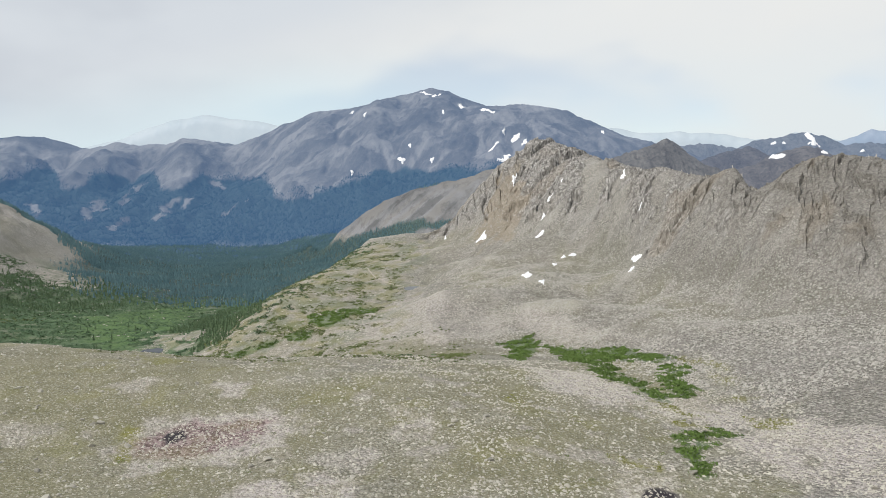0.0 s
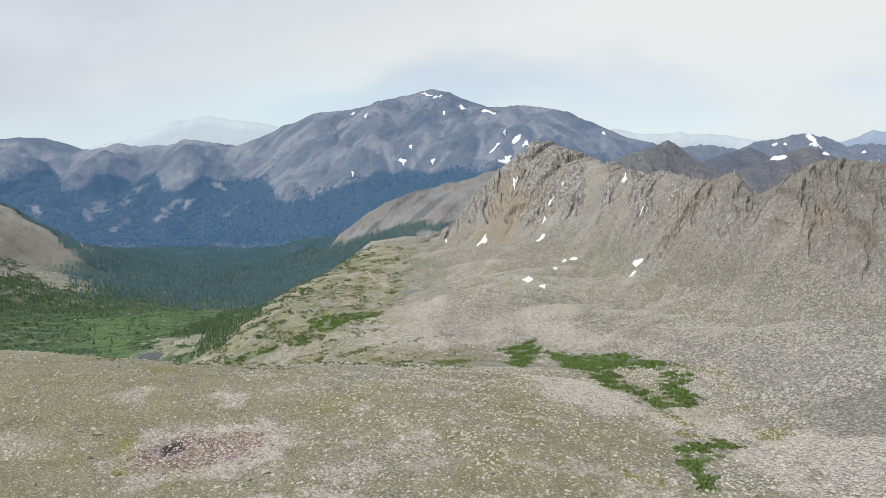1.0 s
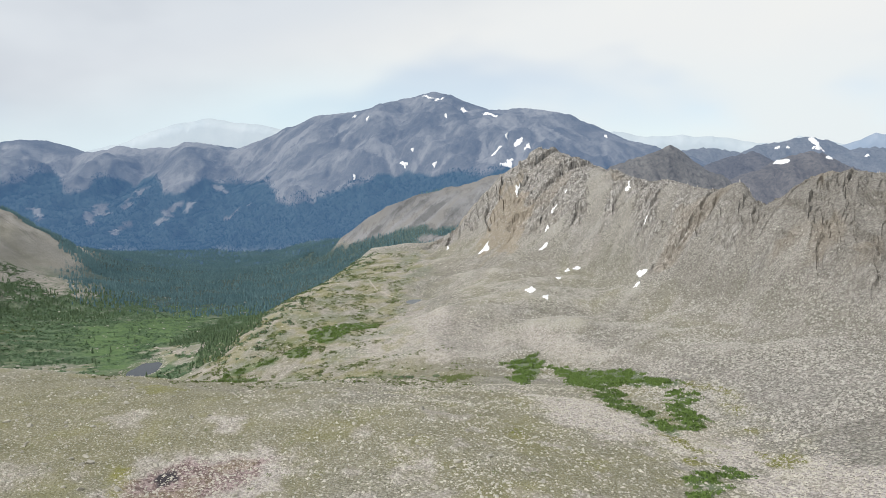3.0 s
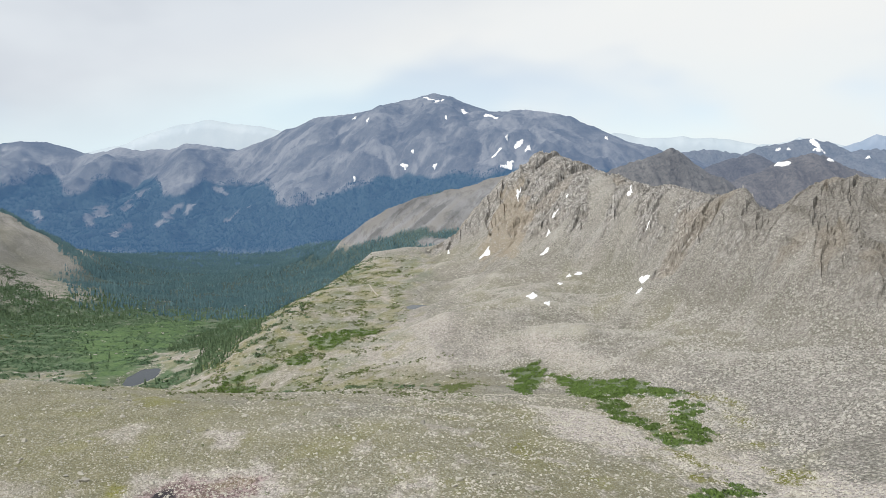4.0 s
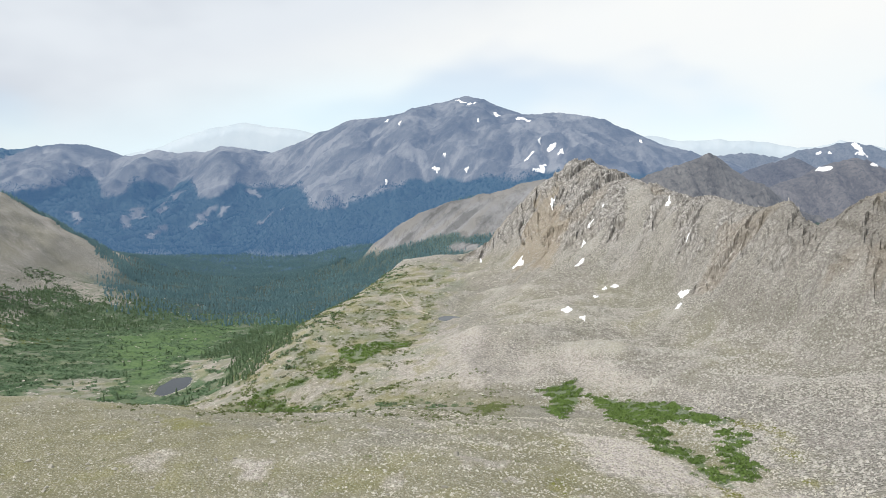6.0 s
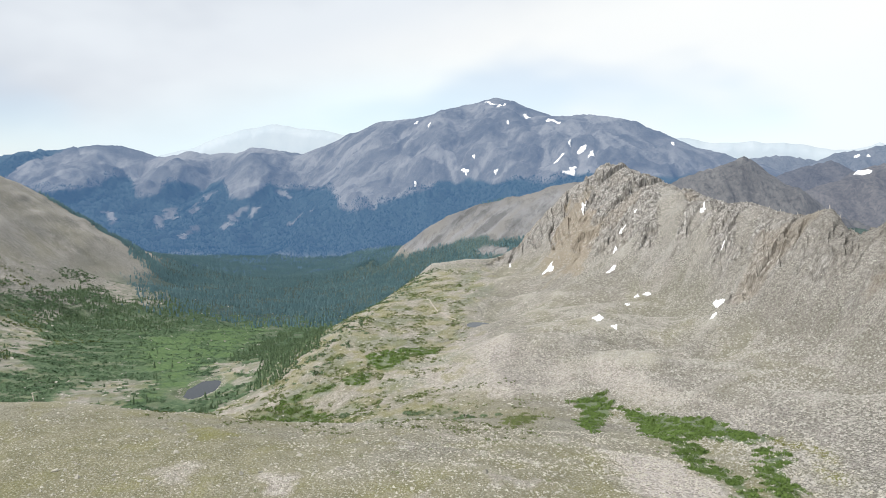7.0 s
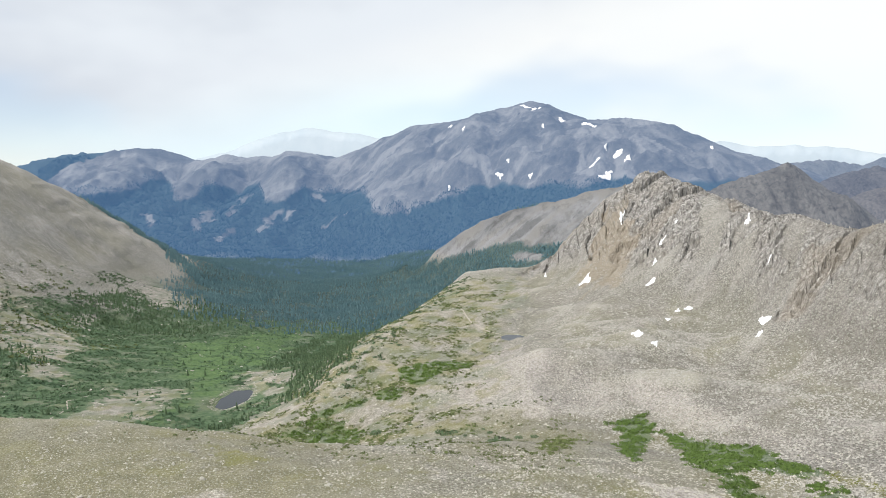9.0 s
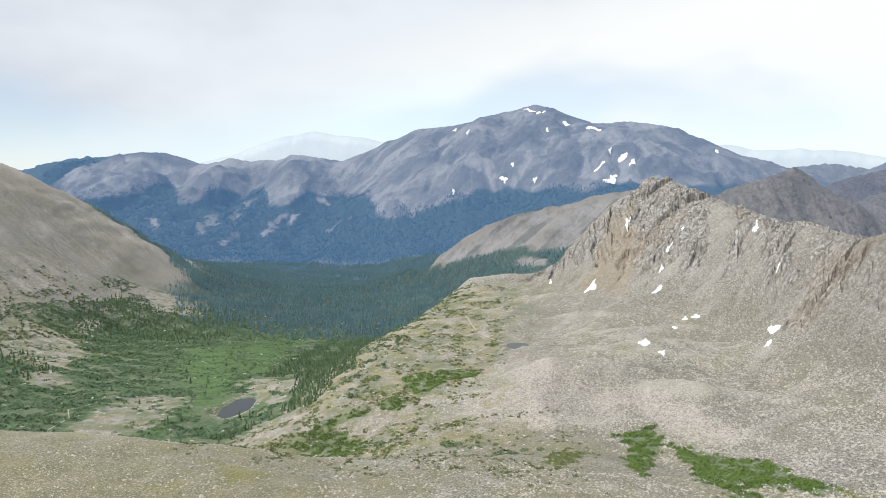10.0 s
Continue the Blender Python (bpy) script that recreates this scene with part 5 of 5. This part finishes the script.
def crest_fringe(x, y):
    g, w = crest_gap(x, y, "left_crest")
    return step(34, 12, g + 14 * fbm(x, y, 30, 3, 107)) * step(560, 640, w) * 0.8


x, y = strewn(7000, (-1040, -660, 1380, 1580), crest_fringe)
lots("crest_fringe_spruces", spruces, x, y, rng.uniform(5, 11, len(x)), SPRUCE, "line of dark spruces along the slope crest", "trees", 0.05)


def spruce_tree(height, seed, label):
    """One spruce with a tapered trunk and a ragged crown."""
    root = tagged(new("spruce_tree"), label, "tree", "spruces round the tarn")
    n = 7
    ring = [(0.022 * height * math.cos(2 * math.pi * k / n), 0.022 * height * math.sin(2 * math.pi * k / n)) for k in range(n)]
    v = [(a, b, -0.3) for a, b in ring] + [(a * 0.25, b * 0.25, height * 0.8) for a, b in ring]
    solid("trunk", v, [(k, (k + 1) % n, n + (k + 1) % n, n + k) for k in range(n)], BARK, root)
    cv, cf = spruce_form(9, 9, seed, 0.20)
    solid("crown", (cv * height).tolist(), cf.tolist(), KRUMMHOLZ, root)
    return root


TREE_SPOTS = [(-222, 548), (-228, 543), (-219, 541), (-262, 520), (-290, 505), (-318, 560), (-300, 610), (-338, 640), (-352, 700), (-330, 742), (-392, 760), (-360, 820), (-410, 690), (-425, 720), (-340, 480), (-268, 455), (-250, 462), (-236, 470), (-280, 640), (-310, 660)]
first = [spruce_tree(4.6, 101, "small dark green spruce beside the tarn"), spruce_tree(6.2, 102, "taller dark green spruce in the willow scrub")]
spots = [tuple(p) for p in TREE_SPOTS]
x, y = strewn(240, (-420, -190, 440, 800), lambda x, y: 0.25 * step(132, 105, lie(x, y)) * (1 - any_of(x, y, BARE_EARTH, 11, 18, 6, 83)) * (np.hypot(x + 247, y - 576) > 40))
spots += list(zip(x.tolist(), y.tolist()))
heights = on_ground(np.array([p[0] for p in spots]), np.array([p[1] for p in spots]))[:, 2]
for k, ((px, py), pz) in enumerate(zip(spots, heights)):
    m = pose(px, py, float(pz), 0, 0, 47 * k)
    if k < 2:
        first[k].matrix_basis = m
    else:
        t = copy_thing(first[k % 2], m)
        t.scale = [0.55 + 0.6 * rng.random()] * 3


# ---- willow and scrub ----
leaves = [leaf_form(34, s) for s in range(4)]
coarse = [leaf_form(13, s + 10, 0.6, 0.55) for s in range(4)]
for o in WILLOWS:
    lo, hi = np.min(o, 0), np.max(o, 0)
    near = lo[1] < 445 and lo[0] > 0
    area = (hi[0] - lo[0]) * (hi[1] - lo[1])
    x, y = strewn(int(area * (0.95 if near else 0.6)), (lo[0] - 3, hi[0] + 3, lo[1] - 3, hi[1] + 3), lambda x, y: inside(x, y, o, 4.5, 6, 1.6) * step(-0.16, 0.08, fbm(x, y, 6, 3, 105)))
    if len(x) > 3:
        lots("willow_thicket", leaves, x, y, rng.uniform(0.8, 1.7, len(x)), WILLOW, "low dense bright green alpine willow thicket", "shrubs", 0.1)


def valley_scrub(x, y):
    z = lie(x, y)
    low = step(136, 112, z) * step(380, 420, y) * step(-165, -215, x - 0.12 * (y - 600)) * step(1200, 1050, y)
    n = fbm(x * 0.8, y * 1.6, 34, 4, 99)
    dry = any_of(x, y, BARE_EARTH, 11, 18, 6, 83)
    pool = step(36, 42, np.hypot((x + 247) * 1.3, y - 576))
    return low * (1 - 0.9 * dry) * pool * np.clip(0.55 + 1.1 * n, 0.05, 1) * (1 - 0.75 * inside(x, y, MEADOW, 18, 30, 16))


x, y = strewn(60000, (-640, -170, 390, 1200), valley_scrub)
lots("valley_willow_scrub", coarse, x, y, rng.uniform(0.7, 1.7, len(x)), DARK_WILLOW, "wide grey-green willow scrub over the valley floor", "shrubs", 0.15, rng.uniform(1.3, 2.4, len(x)))


x, y = strewn(2600, (20, 130, 160, 450), lambda x, y: (any_of(x, y, WILLOWS, 6, 8, 11) * (1 - any_of(x, y, WILLOWS, 2, 6, 1))) * step(-0.1, 0.25, fbm(x, y, 7, 3, 106)) * 0.42)
lots("willow_outliers", leaves, x, y, rng.uniform(0.4, 1.0, len(x)), SCRUB, "scattered small olive green shrub clumps among stones", "shrubs", 0.1)

x, y = strewn(9000, (20, 130, 160, 340), lambda x, y: any_of(x, y, MOSSES, 4.0, 6, 2.5, 84) * step(-0.2, 0.15, fbm(x, y, 5, 3, 118)))
lots("moss_tufts", coarse, x, y, rng.uniform(0.25, 0.6, len(x)), MOSS, "yellow-green tufts of moss and sedge on wet gravel", "moss", 0.2, rng.uniform(1.1, 1.8, len(x)))


def bench_scrub(x, y):
    n = fbm(x, y, 26, 4, 100)
    return step(-20, -60, x + 8 * n) * step(380, 430, y) * step(900, 760, y) * step(-0.05, 0.35, n) * step(98, 112, lie(x, y)) * 0.6


def rim_scrub(x, y):
    g, run = crest_gap(x, y, "rim")
    return step(26, 4, g + 14 * fbm(x, y, 20, 3, 116)) * step(10, 60, run) * step(-0.1, 0.2, fbm(x, y, 12, 3, 117)) * 0.5


x, y = strewn(9000, (-190, -80, 460, 860), rim_scrub)
lots("rim_scrub", coarse, x, y, mostly_small(len(x), 0.6, 1.9, 1.6), KRUMMHOLZ, "dark rounded scrub along the bench rim", "shrubs", 0.1, rng.uniform(1.1, 1.7, len(x)))
x, y = strewn(30000, (-200, -20, 380, 900), bench_scrub)
lots("bench_scrub", coarse, x, y, mostly_small(len(x), 0.35, 1.2, 2.0), SCRUB, "olive mats of scrub dotted over the stony bench", "shrubs", 0.1, rng.uniform(1.2, 2.2, len(x)))
MAT = [(-5, 341), (0, 379), (8, 404), (16, 392), (11, 366), (1, 350)]
x, y = strewn(1400, (-10, 20, 335, 410), lambda x, y: inside(x, y, MAT, 3, 6, 2) * step(-0.2, 0.1, fbm(x, y, 5, 3, 108)))
lots("mat_scrub", leaves, x, y, rng.uniform(0.5, 1.1, len(x)), SCRUB, "low olive green shrub mat on the stony apron", "shrubs", 0.1, rng.uniform(1.2, 1.8, len(x)))
x, y = strewn(9000, (-190, 30, 300, 460), lambda x, y: step(30, 0, x) * step(0.02, 0.3, fbm(x, y, 15, 4, 102)) * step(268, 312, y) * step(170, 158, lie(x, y)) * 0.45)
lots("brow_scrub", coarse, x, y, rng.uniform(0.4, 1.1, len(x)), SCRUB, "sparse olive scrub along the tundra brow", "shrubs", 0.1)
def west_scrub(x, y):
    z = lie(x, y)
    n = fbm(x * 1.3, y * 0.7, 40, 4, 119)
    band = step(112, 96, z + 14 * fbm(x, y, 90, 3, 124)) * step(40, 60, z)
    high = 0.25 * step(0.25, 0.45, n) * step(150, 120, z)
    dry = any_of(x, y, BARE_EARTH, 11, 18, 6, 83)
    return np.maximum(band * step(-0.12, 0.2, n), high) * step(-430, -500, x + 0.1 * (y - 800)) * (1 - 0.85 * dry)


x, y = strewn(9000, (-720, -440, 640, 1180), west_scrub)
lots("dwarf_spruce_scrub", coarse, x, y, mostly_small(len(x), 0.9, 2.6, 1.5), KRUMMHOLZ, "dark rounded dwarf spruce scrub below the bare slope", "shrubs", 0.1, rng.uniform(1.0, 1.6, len(x)))
x, y = strewn(5000, (-760, -430, 560, 1010), lambda x, y: step(0.1, 0.4, fbm(x, y, 60, 4, 103)) * step(60, 90, lie(x, y)) * step(160, 120, lie(x, y)) * 0.6)
lots("slope_scrub", coarse, x, y, rng.uniform(1.2, 3.0, len(x)), SCRUB, "dark scrub patches at the bare slope foot", "shrubs", 0.1)


def bush(name, seed, material, label, group, n, wide):
    """A low bush: short forked stems and a crown of leaves."""
    r = np.random.default_rng(seed)
    root = tagged(new(name), label, "bush", group)
    v, f = [], []
    for k in range(5):
        a, b = r.uniform(0, 6.28), len(v)
        tip = (0.5 * math.cos(a), 0.5 * math.sin(a), 0.45)
        for w, c in ((0.05, (0, 0, -0.15)), (0.02, tip)):
            v += [(c[0] + w, c[1], c[2]), (c[0] - w * 0.5, c[1] + w * 0.8, c[2]), (c[0] - w * 0.5, c[1] - w * 0.8, c[2])]
        f += [(b + j, b + (j + 1) % 3, b + 3 + (j + 1) % 3, b + 3 + j) for j in range(3)]
    solid("stems", v, f, BARK, root)
    cv, cf = leaf_form(n, seed, 0.7, wide)
    solid("crown", cv.tolist(), cf.tolist(), material, root)
    return root


TUFTS = [(-37, 248), (-8.5, 285), (14, 200), (25, 202), (33, 184), (12, 256), (39, 190), (-122, 242), (-29, 281), (-77, 232), (-65, 228), (-48, 224), (-50, 204), (-53, 196), (-75, 186), (-50, 176), (-86, 184), (-77, 181), (37, 171), (-51, 263), (-96, 294)]
first = bush("tundra_bush", 201, SCRUB, "small dark green cushion bush on stony tundra", "bushes on the tundra", 60, 0.2)
x, y = strewn(130, (-150, 90, 150, 320), lambda x, y: 0.7 + 0 * x)
spots = TUFTS + list(zip(x.tolist(), y.tolist()))
p = on_ground(np.array([q[0] for q in spots]), np.array([q[1] for q in spots]))
for k, q in enumerate(p):
    size = 1.1 if k == 0 else (0.75 if k < len(TUFTS) else 0.28 + 0.25 * rng.random())
    m = pose(*map(float, q), 0, 0, 71 * k)
    t = first if k == 0 else copy_thing(first, m)
    t.matrix_basis = m @ Matrix.Diagonal((size * 1.5, size * 1.1, size * 0.75, 1))

DWARFS = [(-53, 417, 3.2), (-22, 385, 3.6), (-13, 404, 2.2), (-5, 401, 2.0), (-29, 420, 1.6), (-42, 412, 1.1), (-33, 425, 1.0), (-46, 380, 1.4), (-18, 376, 1.8), (-96, 436, 3.4), (-77, 443, 1.3), (-57, 421, 2.4), (-26, 390, 2.6), (-49, 421, 2.2)]
first = bush("dwarf_spruce", 202, KRUMMHOLZ, "dark wind-clipped dwarf spruce on the turf", "dwarf spruces", 150, 0.2)
p = on_ground(np.array([q[0] for q in DWARFS]), np.array([q[1] for q in DWARFS]))
for k, q in enumerate(p):
    m = pose(*map(float, q), 0, 0, 53 * k)
    t = first if k == 0 else copy_thing(first, m)
    s = DWARFS[k][2]
    t.matrix_basis = m @ Matrix.Diagonal((s * 1.15, s, s * 0.85, 1))


# ---- footpath ----
def footpath(points, wide):
    c = along([(a, b, 0) for a, b in points], 2.0)
    c[:, 0] += 0.6 * fbm(c[:, 0], c[:, 1], 9, 2, 110)
    d = np.gradient(c[:, :2], axis=0)
    d /= np.linalg.norm(d, axis=1)[:, None] + 1e-9
    rows = []
    for off in (-0.5, -0.3, 0.3, 0.5):
        x, y = c[:, 0] - d[:, 1] * off * wide, c[:, 1] + d[:, 0] * off * wide
        rows.append(np.stack([x, y, ground(x, y) + (0.22 if abs(off) < 0.4 else -0.15)], 1))
    n = len(c)
    i = (np.arange(3)[:, None] * n + np.arange(n - 1)[None]).ravel()
    ob = bulk("footpath", np.concatenate(rows), np.stack([i, i + 1, i + n + 1, i + n], 1), PATH_DIRT, True)
    tagged(ob, "pale trodden dirt footpath", "path", kind="structure")


PATH_DIRT = simple("trodden_dirt", (0.33, 0.29, 0.24), (0.44, 0.40, 0.34), 1.0, 0.95, 0.05)
footpath([(-80, 720), (-68, 680), (-62, 658), (-53, 646), (-43, 636), (-36, 632)], 1.5)
footpath([(-330, 470), (-336, 500), (-350, 520), (-346, 548), (-352, 570)], 1.1)


# ---- crag splinters and pinnacles ----
def crag_at(x, y):
    return crag_cover(x, y, lie(x, y))[0]


CRAG = simple("crag_rock", (0.30, 0.285, 0.262), (0.50, 0.475, 0.44), 1.4, 0.92, 0.25, 0.5)
shards = [shard_form(s) for s in range(6)]
x, y = strewn(4500, (-20, 330, 330, 870), lambda x, y: crag_at(x, y) * step(-0.25, 0.2, fbm(x, y, 22, 3, 111)))
lots("crag_splinters", shards, x, y, mostly_small(len(x), 0.5, 2.0, 2.2), CRAG, "jointed splinters of brown-grey crag rock", "rock", 0.35, rng.uniform(0.35, 0.8, len(x)))


def pinnacle(seed):
    r = np.random.default_rng(seed)
    v, f, n = [], [], 8
    for k in range(6):
        h = k / 5
        w = (1 - 0.72 * h) * r.uniform(0.8, 1.15)
        lean = 0.25 * h * r.uniform(-1, 1)
        for j in range(n):
            a = 2 * math.pi * j / n
            q = w * r.uniform(0.7, 1.2)
            v.append((q * math.cos(a) + lean, 0.7 * q * math.sin(a), -0.8 + 3.4 * h + r.uniform(-0.25, 0.25)))
    for k in range(5):
        f += [(k * n + j, k * n + (j + 1) % n, (k + 1) * n + (j + 1) % n, (k + 1) * n + j) for j in range(n)]
    f.append(tuple(range(5 * n, 6 * n)))
    ob = solid("rock_pinnacle", v, f, CRAG)
    return tagged(ob, "jagged weathered rock pinnacle on the ridge crest", "rock", "pinnacles on the ridge")


kinds = [pinnacle(s) for s in (301, 302, 303, 304)]
crest = along(LINES["crag_crest"][4:19], 9.0)
tall = {3: 1.2, 20: 1.2}
p = on_ground(crest[:, 0] + rng.uniform(-4, 1, len(crest)), crest[:, 1] + rng.uniform(-4, 4, len(crest)))
for k, q in enumerate(p):
    s = tall.get(k, 0.45 + 0.6 * rng.random() ** 2)
    m = pose(*map(float, q), 8 * rng.normal(), 8 * rng.normal(), 360 * rng.random()) @ Matrix.Diagonal((s, s, s * 0.8, 1))
    t = kinds[k] if k < 4 else copy_thing(kinds[k % 4], m)
    t.matrix_basis = m


# ---- stones ----
def chip_form(seed):
    """A small angular stone of eight faces."""
    r = np.random.default_rng(seed)
    v = np.array([(1, 0, 0), (0, 1, 0), (-1, 0, 0), (0, -1, 0), (0, 0, 1), (0, 0, -1)], float) * r.uniform(0.7, 1.15, (6, 1))
    v = (v + r.uniform(-0.28, 0.28, (6, 3))) * np.array([1.1, r.uniform(0.75, 1.0), r.uniform(0.6, 0.85)])
    f = [(0, 1, 4), (1, 2, 4), (2, 3, 4), (3, 0, 4), (1, 0, 5), (2, 1, 5), (3, 2, 5), (0, 3, 5)]
    return v, np.array(f)


stones = [rock_form(1, s) for s in range(40, 46)]
chips = [chip_form(s) for s in range(20, 28)]


x, y = strewn(62000, (-190, 125, 128, 350), lambda x, y: (0.25 + 0.5 * step(-0.1, 0.45, fbm(x, y, 24, 4, 120))) * (0.22 + 0.78 * step(-110, 0, x)))
lots("tundra_stones", chips, x, y, mostly_small(len(x), 0.24, 1.0, 2.3), BOULDER, "pale lichened stones strewn over the tundra", "stones")
x, y = strewn(5000, (-120, 120, -60, 125), lambda x, y: 0.35 + 0 * x)
lots("shelf_stones", stones, x, y, mostly_small(len(x), 0.22, 1.0), BOULDER, "lichened stones on the high tundra shelf", "stones")
x, y = strewn(110000, (-140, 140, 148, 540), lambda x, y: any_of(x, y, PALE_STONES, 5, 9, 3, 75) * (0.55 + 0.35 * (y < 320)))
lots("pale_rubble", chips, x, y, mostly_small(len(x), 0.2, 0.8), BOULDER, "pale pinkish rubble in drifts on the tundra", "stones")


def scree_at(x, y):
    z = lie(x, y)
    wet = any_of(x, y, WILLOWS, 2.2, 6)
    return (1 - crag_at(x, y)) * (1 - wet) * step(0, 25, x - 60 + 0.55 * (y - 330) * (y < 440) + 0.0 * z + 60 * (y >= 440)) * (0.35 + 0.5 * step(-0.3, 0.3, fbm(x, y, 30, 3, 121)))


x, y = strewn(165000, (-60, 230, 250, 860), scree_at)
lots("scree_blocks", chips, x, y, mostly_small(len(x), 0.3, 1.3, 3.2), SCREE_ROCK, "angular grey blocks covering the scree slopes", "stones")
x, y = strewn(7000, (-190, 20, 380, 900), lambda x, y: 0.5 + 0.4 * fbm(x, y, 30, 3, 122))
lots("bench_stones", stones, x, y, mostly_small(len(x), 0.3, 1.6, 3.0), BOULDER, "scattered pale stones on the grassy bench", "stones")
x, y = strewn(7000, (-760, -170, 420, 1200), lambda x, y: 0.25 + 0.6 * any_of(x, y, BARE_EARTH, 11, 18, 6, 83))
lots("valley_stones", stones, x, y, mostly_small(len(x), 0.5, 3.2, 3.5), BOULDER, "scattered boulders on the valley floor", "stones")
x, y = strewn(16000, (-1000, -560, 700, 1500), lambda x, y: step(70, 110, lie(x, y)) * (0.35 + 0.5 * fbm(x, y, 50, 3, 123)))
lots("slope_stones", stones, x, y, mostly_small(len(x), 0.5, 2.2, 2.6), SCREE_ROCK, "grey stones scattered down the bare slope", "stones")
ang = rng.uniform(0, 2 * np.pi, 420)
rad = rng.uniform(1.0, 1.45, 420)
lots("tarn_shore_stones", stones, TARN[0] + TARN[2] * rad * np.cos(ang), TARN[1] + TARN[3] * rad * np.sin(ang), mostly_small(420, 0.3, 1.4, 2.0), BOULDER, "pale stones ringing the tarn shore", "stones")

kinds = []
for s in range(6):
    v, f = rock_form(2, 60 + s)
    ob = solid("boulder", v.tolist(), f.tolist(), BOULDER)
    kinds.append(tagged(ob, "large pale grey granite boulder on the tundra", "boulder", "boulders on the tundra"))
x, y = strewn(1500, (-150, 120, 150, 340), lambda x, y: 0.12 + 0.35 * step(0, 0.4, fbm(x, y, 24, 4, 120)))
x, y = np.r_[13, -8, -44, -72, x][:280], np.r_[210, 251, 176, 262, y][:280]
p = on_ground(x, y)
for k, q in enumerate(p):
    s = 1.5 if k < 4 else 0.6 + 0.8 * rng.random() ** 2
    m = pose(float(q[0]), float(q[1]), float(q[2]) + 0.1 * s, 12 * rng.normal(), 12 * rng.normal(), 360 * rng.random()) @ Matrix.Diagonal((s, s, s, 1))
    t = kinds[k] if k < 6 else copy_thing(kinds[k % 6], m)
    t.matrix_basis = m
